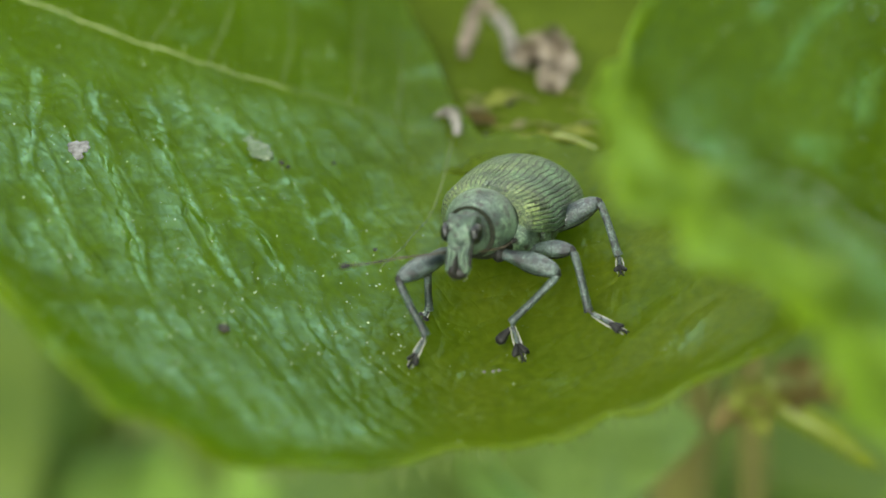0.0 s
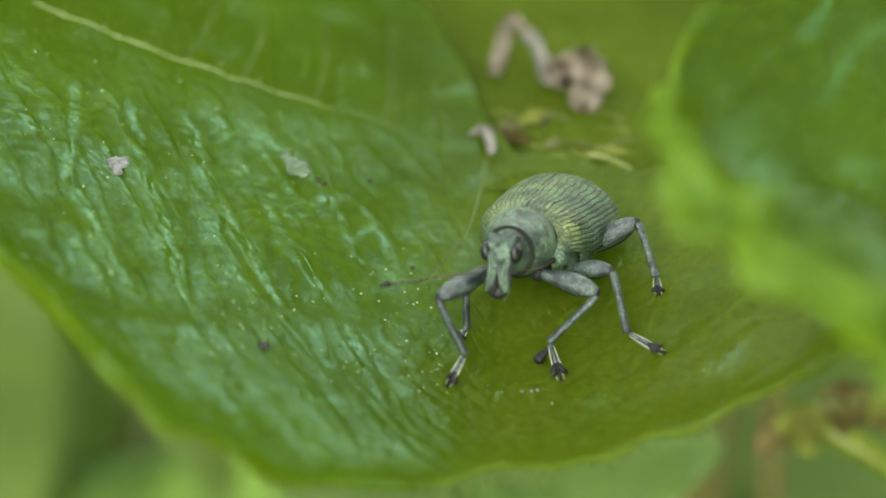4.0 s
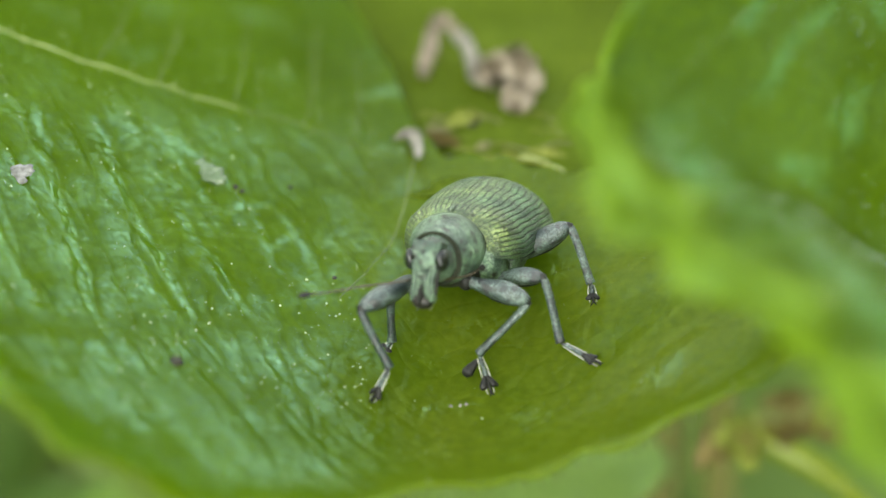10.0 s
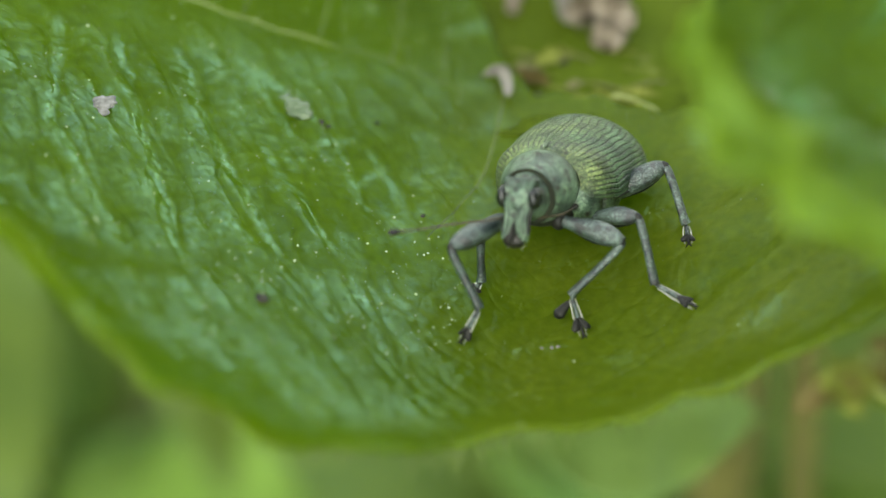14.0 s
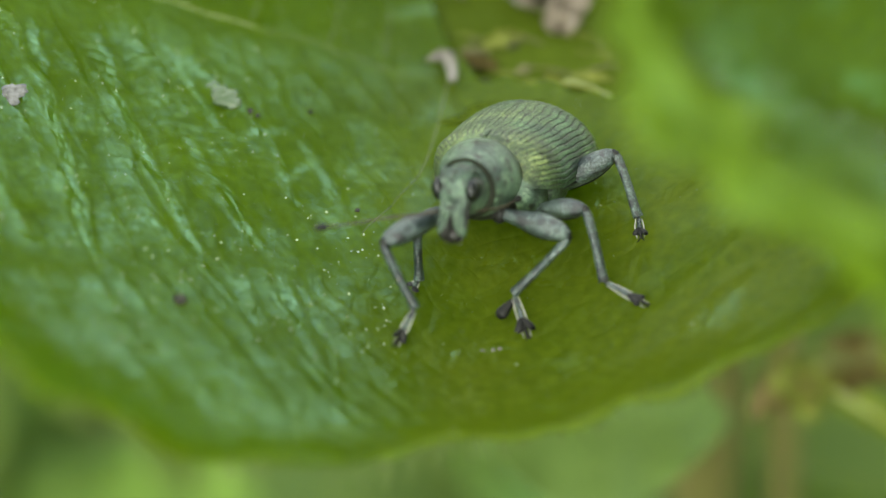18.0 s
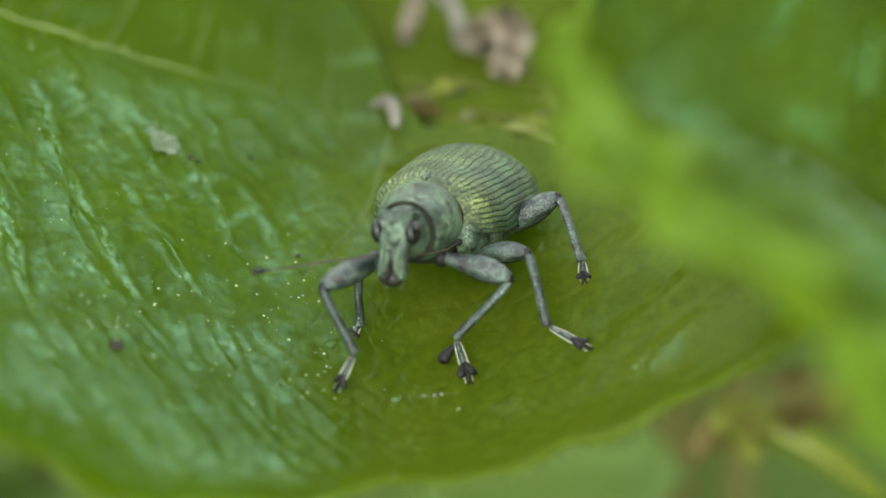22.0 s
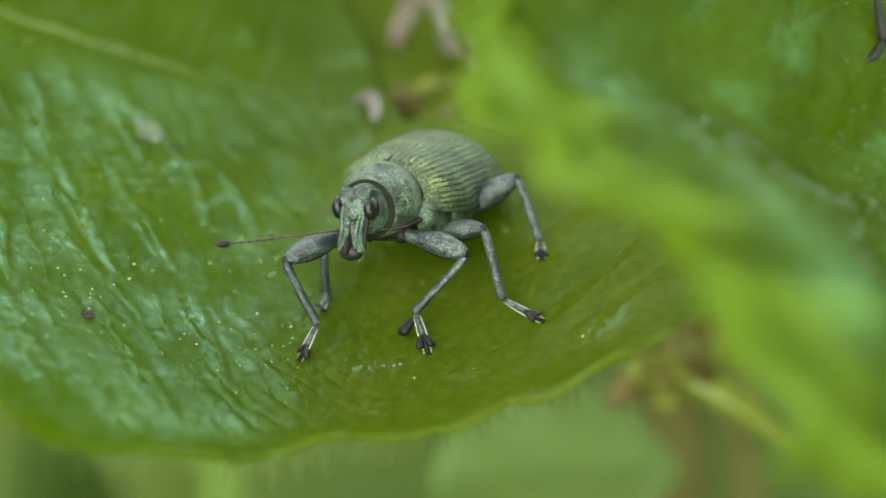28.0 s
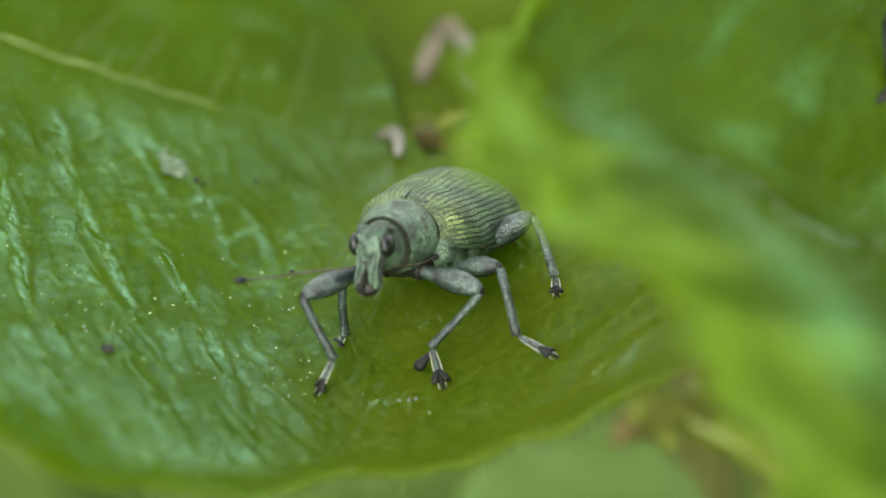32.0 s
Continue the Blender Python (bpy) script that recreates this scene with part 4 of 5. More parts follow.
def rostrum():
    d = TIP - ROOT
    d = d / np.linalg.norm(d)
    x = LEFT - d * (LEFT @ d)
    x /= np.linalg.norm(x)
    y = np.cross(x, d)
    if y @ UP < 0:
        y = -y
    length = np.linalg.norm(TIP - ROOT)
    st, n = 24, 28
    s = np.linspace(-0.45, 1, st)
    w = np.interp(s, [-0.45, 0, 0.3, 0.6, 0.85, 1.0], [0.34, 0.32, 0.265, 0.235, 0.275, 0.25])
    h = np.interp(s, [-0.45, 0, 0.3, 0.6, 0.85, 1.0], [0.26, 0.24, 0.21, 0.19, 0.17, 0.12])
    a = np.linspace(0, 2 * np.pi, n, endpoint=False)
    ca, sa = np.sign(np.cos(a)) * np.abs(np.cos(a)) ** 0.4, np.sign(np.sin(a)) * np.abs(np.sin(a)) ** 0.5
    dip = 1 - 0.6 * np.exp(-((a - np.pi / 2) / 0.3) ** 2)
    cen = ROOT + s[:, None] * length * d - 0.12 * y
    v = cen[:, None] + w[:, None, None] * ca[None, :, None] * x + h[:, None, None] * (sa * dip)[None, :, None] * y
    f = grid_faces(st, n, True).tolist() + [list(range(n))[::-1], [(st - 1) * n + k for k in range(n)]]
    ob = wpart("rostrum", (v.reshape(-1, 3), f), M_PRON, None, "short broad grooved grey-green snout")
    c = TIP - 0.12 * y
    v, f = tube([c - 0.12 * d, c + 0.0 * d, c + 0.1 * d, c + 0.15 * d], [0.19, 0.235, 0.17, 0.03], 16, 10, 0.75, y)
    wpart("mouthparts", (v, f), M_MOUTH, ob, "dark brown jaws")
    for sgn in (1, -1):
        pcs = []
        for k in range(3):
            b0 = TIP + sgn * (0.14 + 0.03 * k) * x - 0.16 * y - 0.05 * k * d
            pcs.append(tube([b0, b0 + 0.08 * d - 0.04 * y, b0 + 0.16 * d - 0.10 * y], [0.007, 0.006, 0.003], 6, 6))
        wpart("bristle", join(pcs), M_SETA, ob, "pale bristles beside the jaws")
    for sgn in (1, -1):
        q = [ROOT + k * length * d + sgn * wd * x + 0.10 * y for k, wd in ((0.1, 0.2), (0.5, 0.15), (0.95, 0.17))]
        wpart("keel", tube(q, [0.02, 0.03, 0.018], 8, 14), M_PRON, ob, "scaly ridge along the snout")
    q = [ROOT + k * length * d + 0.085 * y for k in (0.25, 0.6, 0.95)]
    wpart("groove", tube(q, [0.012, 0.03, 0.045], 8, 14, 0.5, x), M_DARK, ob, "dark furrow along the snout")
    for sgn in (1, -1):
        q = [ROOT + k * length * d + sgn * wd * x + u * y for k, wd, u in ((0.0, 0.3, -0.08), (0.45, 0.25, -0.1), (0.85, 0.265, -0.1))]
        wpart("antenna_furrow", tube(q, [0.03, 0.045, 0.04], 8, 14), M_DARK, ob, "dark furrow at the side of the snout")
    q = [TIP - 0.34 * d + 0.05 * y, TIP - 0.15 * d + 0.06 * y, TIP + 0.05 * d + 0.02 * y]
    wpart("snout_plate", tube(q, [0.05, 0.15, 0.1], 12, 10, 0.35, x), M_DARK, ob, "dark brown plate at the snout tip")
    return x, y, d


RX, RY, RD = rostrum()


def antenna(pts, club):
    p = np.asarray(pts, float)
    v, f = tube(p[:2], [0.02, 0.024], 8, 10)
    root = wpart("antenna", (v, f), M_ANTENNA, None, "thin elbowed antenna with a dark club")
    pcs = []
    mid = smooth_curve(p[1:], 8)
    for k in range(7):
        a, b = mid[k], mid[k + 1]
        pcs.append(tube([a, a * 0.4 + b * 0.6, b], [0.014, 0.027, 0.017], 8, 7))
    wpart("funicle", join(pcs), M_ANTENNA, root)
    d = (p[-1] - p[-2]) / np.linalg.norm(p[-1] - p[-2])
    v, f = tube([p[-1], p[-1] + 0.08 * d, p[-1] + 0.2 * d, p[-1] + 0.3 * d], [0.025, 0.066, 0.066, 0.01], 10, 12)
    wpart("club", (v, f), M_DARK, root, "dark spindle-shaped antenna club")


antenna([(-2.0, 0.35, 1.98), (-3.04, 0.0, 2.16), (-3.5, -0.2, 2.25), (-4.0, -0.45, 2.42)], 1)
antenna([(-1.45, 0.4, 1.92), (-0.95, 0.65, 1.75), (-0.75, 0.85, 1.62), (-0.6, 1.1, 1.5)], 1)


def leg(coxa, knee, ankle, toe, thick, lobes=0.13):
    coxa, knee, ankle, toe = (np.asarray(q, float) for q in (coxa, knee, ankle, toe))
    bend = np.array([0, 0, 0.06])
    v, f = tube([coxa, coxa * 0.75 + knee * 0.25 + bend * 0.5, coxa * 0.38 + knee * 0.62 + bend, coxa * 0.12 + knee * 0.88 + bend * 0.4, knee], [thick * 0.45, thick * 0.62, thick, thick * 0.8, thick * 0.42], 18, 28, 0.9)
    femur = wpart("leg", (v, f), M_LEG, None, "blue-grey scaled leg with a swollen thigh")
    side = np.cross(knee - coxa, ankle - knee)
    out = (knee - coxa) / np.linalg.norm(knee - coxa)
    v, f = tube([knee - out * 0.02, knee * 0.9 + ankle * 0.1 + out * 0.03, knee * 0.5 + ankle * 0.5 + out * 0.03, knee * 0.12 + ankle * 0.88, ankle], [0.072, 0.098, 0.092, 0.102, 0.112], 14, 24, 0.85)
    wpart("tibia", (v, f), M_LEG, femur)
    v, f = tube([knee - out * 0.12, knee, knee * 0.9 + ankle * 0.1], [thick * 0.4, 0.09, 0.07], 12, 8)
    wpart("knee_joint", (v, f), M_DARK, femur, "dark knee")
    under = side / (np.linalg.norm(side) + 1e-9)
    under = np.cross(out, under)
    under = under if under[2] < 0 else -under
    v, f = tube([coxa * (1 - k) + knee * k + under * thick * q + bend * q for k, q in ((0.3, 0.5), (0.6, 0.78), (0.85, 0.62), (0.97, 0.25))], [0.03, 0.06, 0.05, 0.03], 8, 16)
    wpart("femur_edge", (v, f), M_DARK, femur, "dark lower edge of the thigh")
    v, f = tube([coxa - 0.3 * out * thick, coxa + 0.5 * out * thick, coxa + 1.0 * out * thick], [thick * 0.5, thick * 0.8, thick * 0.5], 14, 12)
    wpart("hip", (v, f), M_DARK, femur, "black hip joint")
    d = toe - ankle
    ln = np.linalg.norm(d)
    d = d / ln
    sd = np.cross(d, (0, 0, 1.0))
    sd /= np.linalg.norm(sd) + 1e-9
    pcs = []
    for a, b, r in ((0.0, 0.32, 0.05), (0.3, 0.58, 0.055)):
        q0, q1 = ankle + d * ln * a, ankle + d * ln * b
        pcs.append(tube([q0, q0 * 0.4 + q1 * 0.6, q1], [r * 0.55, r, r * 0.9], 10, 8))
    wpart("tarsus", join(pcs), M_LEG, femur)
    pcs = []
    for sg in (1, -1):
        q0 = ankle + d * ln * 0.52
        q1 = ankle + d * ln * 0.86 + sd * sg * lobes
        pcs.append(tube([q0, q0 * 0.4 + q1 * 0.6, q1, q1 + d * 0.03], [0.03, lobes * 0.6, lobes * 0.62, 0.012], 10, 10, 0.6))
    q0 = ankle + d * ln * 0.6
    pcs.append(tube([q0, toe], [0.028, 0.034], 8, 6))
    for sg in (1, -1):
        pcs.append(tube([toe, toe + d * 0.06 + sd * sg * 0.04, toe + d * 0.08 + sd * sg * 0.075 - np.array([0, 0, 0.05])], [0.018, 0.014, 0.004], 6, 8))
    wpart("foot", join(pcs), M_DARK, femur, "dark lobed foot with two claws")
    pcs = []
    for sg in (1, -1):
        q0 = ankle + d * ln * 0.1 + sd * sg * 0.06
        q1 = toe + sd * sg * 0.07 - np.array([0, 0, 0.03])
        pcs.append(tube([q0, 0.5 * (q0 + q1) + sd * sg * 0.02, q1], [0.008, 0.015, 0.009], 6, 10))
    wpart("sole_fringe", join(pcs), M_SETA, femur, "whitish bristle fringe")
    return femur


leg((-0.02, 2.3, 0.35), (1.31, 2.5, 1.33), (1.76, 1.72, 0.42), (1.8, 1.3, 0.31), 0.26, 0.1)
leg((-0.42, 1.5, 0.78), (0.71, 0.9, 1.46), (1.07, -0.02, 0.48), (1.84, -0.52, 0.4), 0.21, 0.1)
fore = leg((-0.95, 0.95, 1.35), (0.4, 0.3, 1.38), (-0.61, -0.15, 0.3), (-0.36, -0.86, -0.1), 0.245, 0.13)
leg((-1.7, 1.0, 1.4), (-3.01, -0.2, 1.73), (-2.44, -0.9, 0.71), (-2.80, -1.22, 0.1), 0.235, 0.11)
leg((-1.5, 1.6, 0.7), (-2.38, 1.1, 0.98), (-2.40, 0.6, -0.12), (-2.56, 0.5, -0.3), 0.17)
leg((-1.0, 2.8, 0.2), (-1.35, 3.8, 0.3), (-1.7, 4.3, -0.55), (-1.85, 4.4, -0.7), 0.2)


wpart("tarsus_lobe", tube([(-0.62, -0.22, 0.2), (-0.76, -0.34, 0.1), (-0.85, -0.44, 0.04), (-0.9, -0.5, 0.0)], [0.05, 0.11, 0.13, 0.06], 12, 14, 0.7), M_DARK, fore, "dark padded tarsal lobe")


# ---- small things on the leaves ----
def lumpy(at, r, seed, squash=0.6, n=14, m=18, amp=0.25):
    """A small uneven lump, in millimetres."""
    i, j = np.meshgrid(np.linspace(0.03, np.pi - 0.03, n), np.linspace(0, 2 * np.pi, m, endpoint=False), indexing="ij")
    d = np.stack([np.sin(i) * np.cos(j), np.sin(i) * np.sin(j), np.cos(i)], -1)
    k = 1 + amp * wobble(d[..., 0] * 2, d[..., 1] * 2 + d[..., 2] * 1.7, 1.6, seed)
    v = np.asarray(at) + d * k[..., None] * np.array([r, r, r * squash])
    return v.reshape(-1, 3), grid_faces(n, m, True).tolist() + [list(range(m))[::-1], [(n - 1) * m + q for q in range(m)]]


def on_main(x, y, lift=0.0):
    return (x, y, float(leaf_height(np.array(x, float), np.array(y, float))) + lift)


def on_rear(x, y, lift=0.0):
    return (x, y, float(rear_height(np.array(x, float), np.array(y, float))) + lift)


def lump(name, at, r, mat, label, category, seed=1.0, squash=0.6, extra=(), group=""):
    """A little thing made of one or more uneven lumps."""
    v, f = join([lumpy(at, r, seed, squash)] + [lumpy(np.asarray(at) + np.asarray(o), q, seed + 2 + k, squash) for k, (o, q) in enumerate(extra)])
    ob = store(name, v, f, mat, None, label, at)
    ob.location = Vector(at) * MM
    return tagged(ob, label, category, group)


lump("grey_spot", on_main(-10.12, 3.1, 0.0), 0.22, M_GREY, "crusty pale grey spot on the leaf", "spot", 1.0, 0.45, [((0.18, 0.1, 0.0), 0.16), ((-0.16, -0.12, 0), 0.18), ((0.05, -0.2, 0), 0.14)])
lump("blister", on_main(-6.2, 4.95, -0.01), 0.25, M_SHINE, "raised shiny green blister on the leaf", "blister", 3.0, 0.34, [((-0.15, 0.17, 0), 0.2), ((-0.32, 0.36, 0), 0.15), ((-0.48, 0.56, 0), 0.09), ((0.12, -0.12, 0), 0.17)])
for x, y, r in ((-5.75, 4.75, 0.07), (-6.7, -1.45, 0.13), (-5.6, 4.72, 0.05), (-4.6, 5.2, 0.05), (-3.6, 2.4, 0.05)):
    lump("dark_speck", on_main(x, y, 0.02), r, M_BLACK, "tiny dark speck lying on the leaf", "speck", x, 0.5, group="specks")
# Tiny whitish lumps stand for a highlight on the blade.
lump("leaf_glint", on_main(-1.0, -1.2, 0.01), 0.04, M_WHITE, "glint on the leaf, made as small white lumps", "fleck", 2.0, 0.25, [((-0.2, -0.02, 0), 0.04), ((0.12, 0.03, 0), 0.04)])
for x, y, r in ((-0.6, 9.1, 0.15), (-1.15, 7.75, 0.1), (-0.25, 8.35, 0.09), (0.1, 8.2, 0.07), (-1.56, 8.9, 0.07)):
    lump("frass_pellet", on_rear(x, y, 0.05), r, M_BLACK, "small black dropping beside the leaf damage", "dropping", y, 0.8, [((r * 0.9, 0.05, 0), r * 0.7)], "droppings")


def ribbon(path, widths, up, n=40, m=9, curl=0.4, thick=0.03, crumple=0.12):
    """A curled strip of dry leaf with thickness; widths run along it."""
    c = smooth_curve(np.c_[np.asarray(path, float), np.asarray(widths, float)], n)
    pos, w = c[:, :3], c[:, 3]
    tan = np.gradient(pos, axis=0)
    tan /= np.linalg.norm(tan, axis=1)[:, None]
    x = np.cross(tan, np.asarray(up, float))
    x /= np.linalg.norm(x, axis=1)[:, None]
    y = np.cross(x, tan)
    a = np.linspace(-1, 1, m)
    k = np.linspace(0, 1, n)[:, None]
    off = curl * (a[None] ** 2) + crumple * wobble(k * 7, a[None] * 2, 1.5, 2.0) + 0.5 * crumple * wobble(k * 19, a[None] * 4, 1.5, 5.0)
    w = w * (1 + 1.2 * crumple * np.sin(np.arange(n) * 1.9) * np.sin(np.arange(n) * 0.7))
    top = pos[:, None] + (w[:, None] * a[None])[..., None] * x[:, None] + (w[:, None] * off)[..., None] * y[:, None]
    bot = top - thick * y[:, None]
    v = np.concatenate([top.reshape(-1, 3), bot.reshape(-1, 3)])
    g = grid_faces(n, m)
    N = n * m
    f = g.tolist() + (g[:, ::-1] + N).tolist()
    rim = [q for q in range(m)] + [r * m + m - 1 for r in range(1, n)] + [(n - 1) * m + q for q in range(m - 2, -1, -1)] + [r * m for r in range(n - 2, 0, -1)]
    f += [[rim[i], rim[(i + 1) % len(rim)], rim[(i + 1) % len(rim)] + N, rim[i] + N] for i in range(len(rim))]
    return v, f


def shred(name, pieces, label):
    at = pieces[0][0][0]
    ob = base(name, at, label, "dry leaf")
    for part_name, (path, widths, up, curl, mat) in zip(("strip", "strip", "flake", "flake", "flake", "flake"), [(q[0], q[1], q[2], q[3], q[4]) for q in pieces]):
        v, f = ribbon(path, widths, up, 90, 19, curl, 0.03, 0.5)
        store(part_name, v, f, mat, ob, origin=at)
    return ob


shred("dried_shred", [
    ([(-1.70, 11.5, -2.75), (-1.55, 12.6, -2.9), (-1.25, 13.9, -3.2), (-0.85, 13.2, -3.0)], [0.14, 0.17, 0.15, 0.1], (0.3, -0.7, 0.6), 0.4, M_DRY),
    ([(-0.85, 13.2, -3.0), (-0.6, 12.3, -2.75), (-0.5, 11.6, -2.6), (-0.42, 10.9, -2.5)], [0.16, 0.15, 0.17, 0.2], (0.2, -0.7, 0.7), 0.5, M_WHITE),
    ([(-0.4, 10.95, -2.45), (0.05, 11.2, -2.3), (0.5, 10.9, -2.2), (0.85, 10.1, -2.1)], [0.22, 0.36, 0.42, 0.28], (0.1, -0.6, 0.8), 0.5, M_DRY),
    ([(0.1, 10.2, -2.2), (0.4, 10.0, -2.05), (0.75, 9.7, -2.1)], [0.2, 0.3, 0.2], (0.1, -0.6, 0.8), -0.4, M_DRY),
], "crumpled dry brown and whitish leaf shred")
shred("curled_flake", [
    ([(-2.35, 7.85, -1.35), (-2.05, 8.05, -1.3), (-1.86, 7.7, -1.2), (-1.8, 7.0, -1.05)], [0.05, 0.10, 0.12, 0.08], (0, -0.7, 0.7), 0.5, M_WHITE),
    ([(-1.7, 8.1, -1.6), (-1.3, 8.3, -1.75), (-0.9, 8.2, -1.8)], [0.12, 0.16, 0.08], (0, -0.5, 0.8), 0.3, M_RUST),
], "small whitish curled flake at the eaten leaf margin")


def margin(name, path, r, mat, label):
    c = smooth_curve(path, 60)
    v, f = tube(c, r * (0.7 + 0.4 * np.abs(np.sin(np.arange(60) * 0.7))), 8, 60)
    ob = store(name, v, f, mat, None, label, path[0])
    ob.location = Vector(path[0]) * MM
    return tagged(ob, label, "leaf margin")


margin("eaten_margin", [on_rear(-1.24, 6.9, 0.25), on_rear(-0.6, 7.2, 0.25), on_rear(-0.16, 7.3, 0.25), on_rear(0.81, 7.05, 0.25), on_rear(1.32, 6.4, 0.25)], 0.06, M_OLIVE, "browned rim of an eaten hole in the leaf")
margin("eaten_margin", [on_rear(0.2, 7.6, 0.2), on_rear(0.8, 7.3, 0.2), on_rear(1.4, 6.5, 0.2)], 0.045, M_VEIN, "pale rim of an eaten hole in the leaf")


def torn_fibres():
    """Yellowish fibres and skins left round the eaten hole."""
    at = on_rear(0, 7.6, 0.1)
    ob = base("torn_fibres", at, "yellowish torn fibres round the eaten hole in the leaf", "leaf fibres")
    r = random.Random(77)
    for k in range(22):
        x, y = r.uniform(-1.6, 1.7), r.uniform(6.9, 9.6)
        a = r.uniform(-0.7, 0.7)
        h = r.uniform(0.25, 0.7)
        dx, dy = math.cos(a) * h, math.sin(a) * h
        pts = [on_rear(x - dx, y - dy, 0.04), on_rear(x, y + r.uniform(-0.12, 0.12), r.uniform(0.08, 0.25)), on_rear(x + dx, y + dy, 0.04)]
        if k % 3:
            v, f = tube(pts, [0.012, r.uniform(0.02, 0.035), 0.01], 6, 16)
            store("fibre", v, f, (M_TAN, M_OLIVE)[k % 2], ob, origin=at)
        else:
            v, f = ribbon(pts, [0.06, r.uniform(0.12, 0.22), 0.05], (0, -0.4, 0.9), 24, 9, r.uniform(-0.5, 0.5), 0.02, 0.35)
            store("skin", v, f, (M_OLIVE, M_TAN, M_OLIVE)[k % 9 // 3], ob, origin=at)


torn_fibres()


def margin_hairs():
    """Stiff hairs that fringe the rolled front margin of the leaf."""
    rng2 = np.random.default_rng(11)
    pcs = []
    for x in np.sort(rng2.uniform(-9.5, 3.5, 150)):
        y = float(np.interp(x, EDGE_FRONT[:, 0], EDGE_FRONT[:, 1])) + 0.1
        p0 = np.array(on_main(x, y, -0.02))
        d = np.array([rng2.normal(0.15, 0.3), -0.6 + rng2.normal(0, 0.2), -0.75 + rng2.normal(0, 0.25)])
        d /= np.linalg.norm(d)
        h = rng2.uniform(0.25, 0.6)
        pcs.append(tube([p0, p0 + d * h * 0.5, p0 + d * h + np.array([0, 0, -0.05])], [0.028, 0.018, 0.004], 5, 5))
    for k in range(16):
        p0 = np.array(on_main(2.0 + 0.065 * k, -3.3, -0.05))
        d = np.array([0.14 * (k - 7.5) * 0.5 + rng2.normal(0, 0.2), -0.5, -0.8])
        d /= np.linalg.norm(d)
        h = rng2.uniform(0.45, 0.85)
        pcs.append(tube([p0, p0 + d * h * 0.5, p0 + d * h], [0.03, 0.02, 0.005], 5, 5))
    v, f = join(pcs)
    store("margin_hairs", v, f, M_RIB, main_leaf, origin=(0, 0, -0.6))["kind"] = "stuff"


margin_hairs()


def bristle_tuft():
    """A tuft of longer yellowish bristles on the front margin."""
    rng2 = np.random.default_rng(17)
    pcs = []
    for k in range(15):
        x = -3.6 + 0.12 * k + rng2.normal(0, 0.04)
        p0 = np.array(on_main(x, float(np.interp(x, EDGE_FRONT[:, 0], EDGE_FRONT[:, 1])) + 0.08, -0.03))
        d = np.array([0.06 * (k - 5) + rng2.normal(0, 0.12), -0.62, -0.6 + rng2.normal(0, 0.1)])
        d /= np.linalg.norm(d)
        h = rng2.uniform(0.45, 0.85)
        pcs.append(tube([p0, p0 + d * h * 0.5 + np.array([0.02, 0, 0.02]), p0 + d * h], [0.028, 0.018, 0.004], 6, 7))
    v, f = join(pcs)
    store("bristle_tuft", v, f, M_RIB, main_leaf, "yellowish stiff bristles on the margin", (0, 0, -0.6))["kind"] = "stuff"


bristle_tuft()


# ---- leg of another insect at the side leaf ----
other = base("insect_leg", (8.0, 1.35, 5.1), "dark hooked leg of another beetle on the side leaf", "insect leg")
for nm, pts, rad, mat in (("femur", [(8.9, 3.3, 6.3), (8.5, 3.0, 6.25), (8.15, 2.6, 6.0)], [0.17, 0.2, 0.1], M_DARK), ("tibia", [(8.15, 2.6, 6.0), (8.2, 2.1, 5.7), (8.27, 1.68, 5.42)], [0.06, 0.08, 0.09], M_DARK), ("tarsus", [(8.27, 1.68, 5.42), (8.1, 1.42, 5.3), (7.92, 1.28, 5.28)], [0.06, 0.09, 0.04], M_DARK)):
    v, f = tube(pts, rad, 10, 14)
    store(nm, v, f, mat, other, origin=(8.0, 1.35, 5.1))


# ---- browned leaf tip and the narrow leaf below it ----
tip = base("browned_leaf_tip", (4.7, -6.7, 5.75), "withered reddish brown curled leaf tip", "leaf tip")
rng = random.Random(31)
for k in range(16):
    x = rng.uniform(2.6, 5.1)
    c = Vector((x, -3.72 + rng.uniform(-0.2, 0.15), 0.35 + 0.32 * x + rng.uniform(-0.5, 0.25)))
    d = rng.uniform(0.5, 1.1) * Vector((rng.uniform(-0.6, 0.8), rng.uniform(-0.3, 0.3), rng.uniform(-0.6, 0.6)))
    v, f = ribbon([c - d, c - 0.3 * d + Vector((0, 0, rng.uniform(0, 0.15))), c + 0.4 * d, c + d], [0.05, rng.uniform(0.1, 0.34), rng.uniform(0.08, 0.28), 0.04], (rng.uniform(-0.7, 0.7), -0.7, 0.6), 30, 11, rng.uniform(-0.8, 0.8), 0.03, 0.3)
    store("flake", v, f, (M_RUST, M_RUST, M_OLIVE)[k % 3], tip, origin=(3.8, -3.5, 1.5))
for k in range(14):
    p0 = Vector((3.3 + 0.09 * k, -3.8 + rng.uniform(-0.2, 0.1), 1.6 + 0.04 * k))
    d = Vector((rng.uniform(-0.4, 0.5), rng.uniform(-0.3, 0.1), rng.uniform(0.3, 0.7)))
    v, f = tube([p0, p0 + 0.5 * d, p0 + d], [0.02, 0.014, 0.004], 5, 5)
    store("hair", v, f, M_VEIN, tip, origin=(3.8, -3.5, 1.5))
narrow = base("narrow_leaf", (3.95, -6.4, 4.9), "narrow yellowish green leaf tip pointing downward", "leaf")
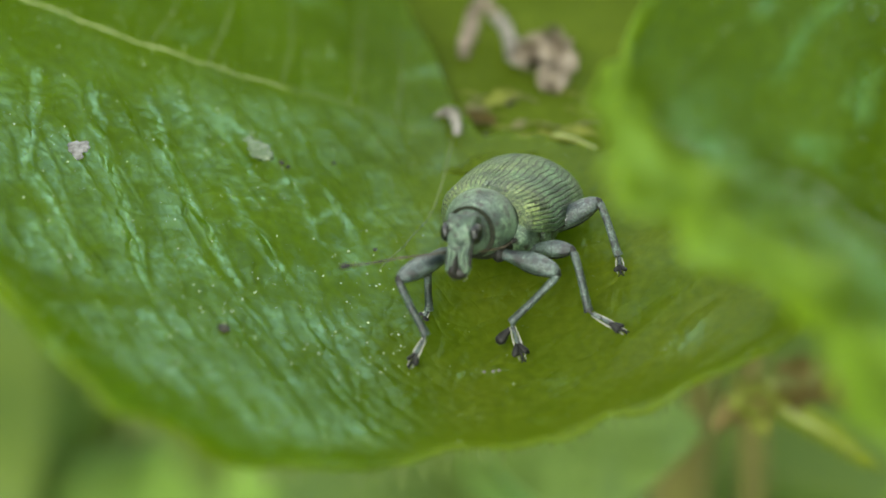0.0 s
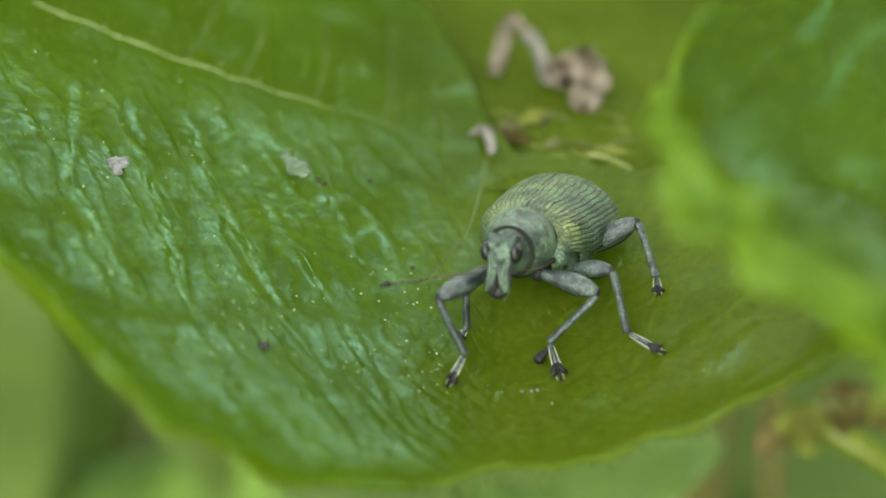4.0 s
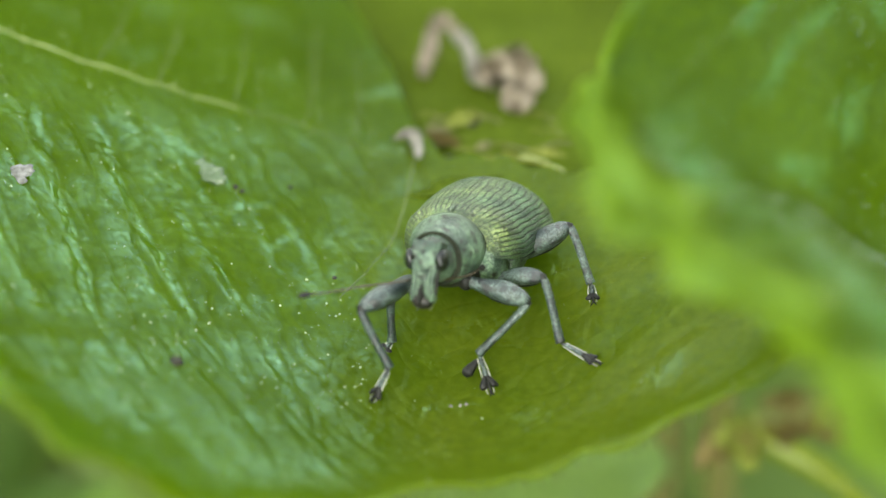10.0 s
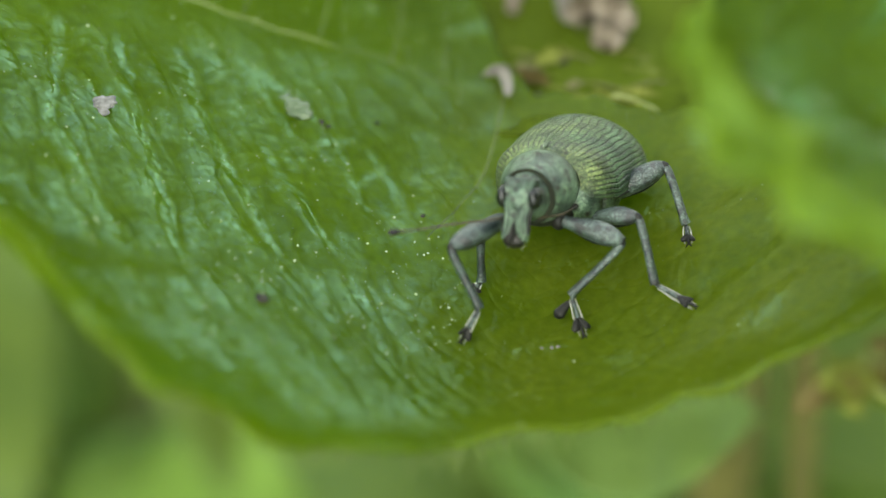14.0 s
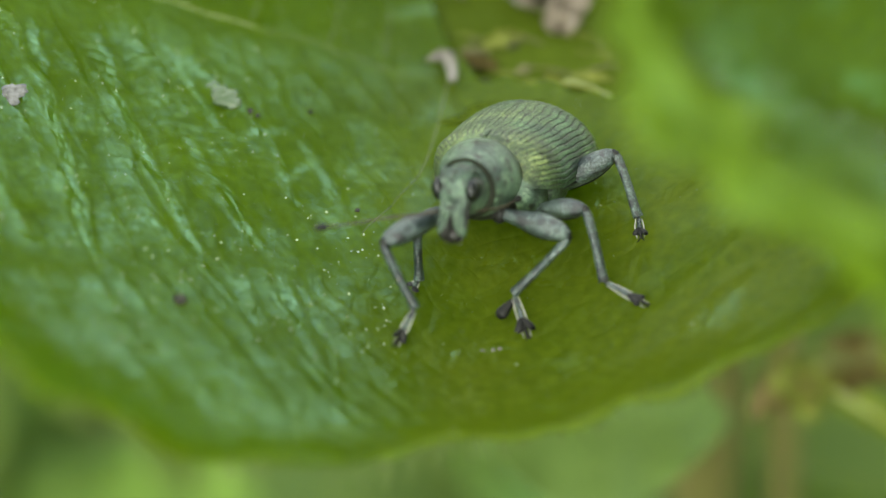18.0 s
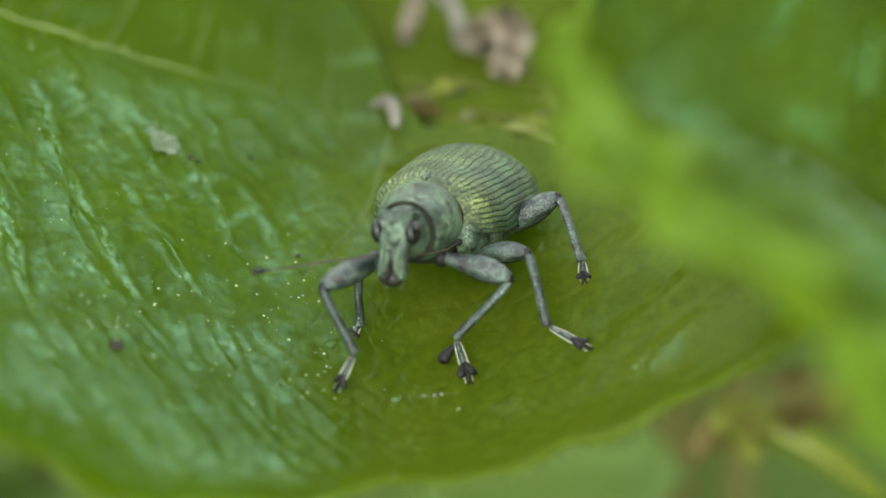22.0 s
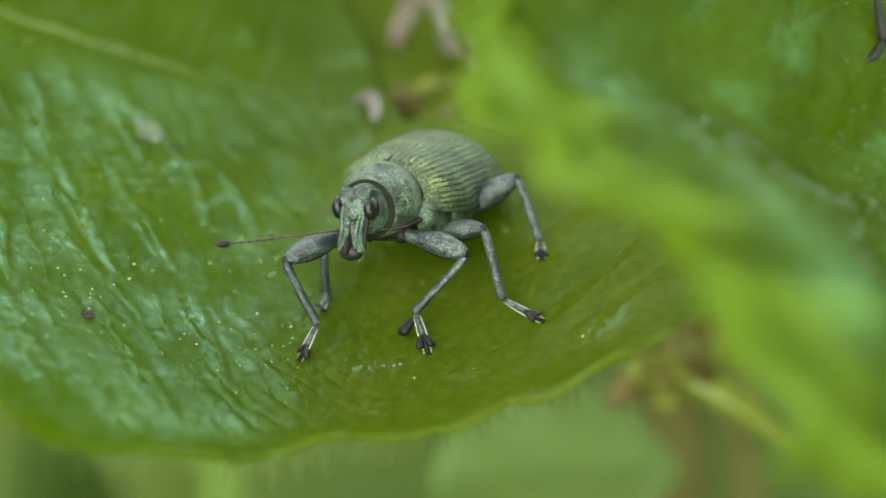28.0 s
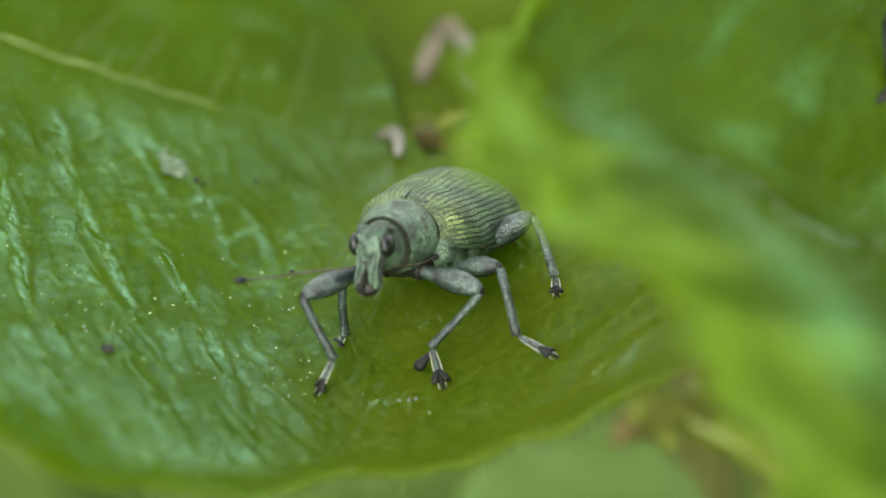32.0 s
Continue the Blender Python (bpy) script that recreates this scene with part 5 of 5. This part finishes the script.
v, f = ribbon([(3.7, -3.9, 1.75), (4.4, -4.1, 1.5), (5.1, -4.35, 1.2), (5.75, -4.6, 0.75), (6.25, -4.7, 0.5)], [0.2, 0.25, 0.24, 0.16, 0.03], (0, -0.5, 0.85), curl=0.35, thick=0.06)
store("blade", v, f, M_NARROW, narrow, origin=(3.7, -3.5, 1.2))
v, f = tube([(3.7, -3.9, 1.73), (4.4, -4.1, 1.48), (5.1, -4.35, 1.18), (5.75, -4.6, 0.73)], [0.06, 0.05, 0.04, 0.02], 8, 20)
store("midrib", v, f, M_VEIN, narrow, origin=(3.7, -3.5, 1.2))


def leaf_glands():
    """Tiny glossy yellowish gland dots that sparkle on the leaf."""
    rng2 = np.random.default_rng(21)
    x, y = rng2.uniform(-12.5, 5, 3000), rng2.uniform(-5.5, 13, 3000)
    keep = thinly_haired(x, y) & (rng2.random(3000) < 0.22 + 0.5 * (np.abs(y - 0.46 * x - 2.0) < 2.2) * (x < -2.5))
    x, y = x[keep], y[keep]
    c = np.c_[x, y, leaf_height(x, y) + 0.008]
    r = (0.011 + 0.026 * rng2.random(len(x)) ** 2)[:, None]
    d = np.array([(1, 0, 0), (-1, 0, 0), (0, 1, 0), (0, -1, 0), (0, 0, 1), (0, 0, -1)], float)
    v = (c[:, None] + r[:, None] * d[None]).reshape(-1, 3)
    tri = np.array([(0, 2, 4), (2, 1, 4), (1, 3, 4), (3, 0, 4), (2, 0, 5), (1, 2, 5), (3, 1, 5), (0, 3, 5)])
    f = (np.arange(len(x))[:, None, None] * 6 + tri[None]).reshape(-1, 3)
    store("gland_dots", v, f, M_GLAND, main_leaf, origin=(0, 0, -0.6))["kind"] = "stuff"


leaf_glands()


under = make_under_leaf((-1.2, 9.0, -14.2), -84, 0, 30, 5.8, 4.6, M_SMOOTH)
under["label"] = "smooth pale grey-green leaf just under the front margin"


def motions():
    """The lens's focus rests on the weevil, drifts to the leaf behind it as the camera comes close, and once to the margins before it."""
    rests = [(0, 1.0), (17.4, 1.0), (18.2, 1.8), (18.6, 3.2), (19.0, 4.6), (19.5, 3.4), (20.0, 2.4), (20.5, 1.0), (25.5, 0.8), (27.5, -0.6), (28.2, -0.6), (29.2, 0.1), (30.2, 0.8), (32, 0.8)]
    walk(focus_point, [(t, pose(-0.0015, -0.0004 + 0.00069 * d, 0.0001 - 0.00072 * d)) for t, d in rests])


motions()
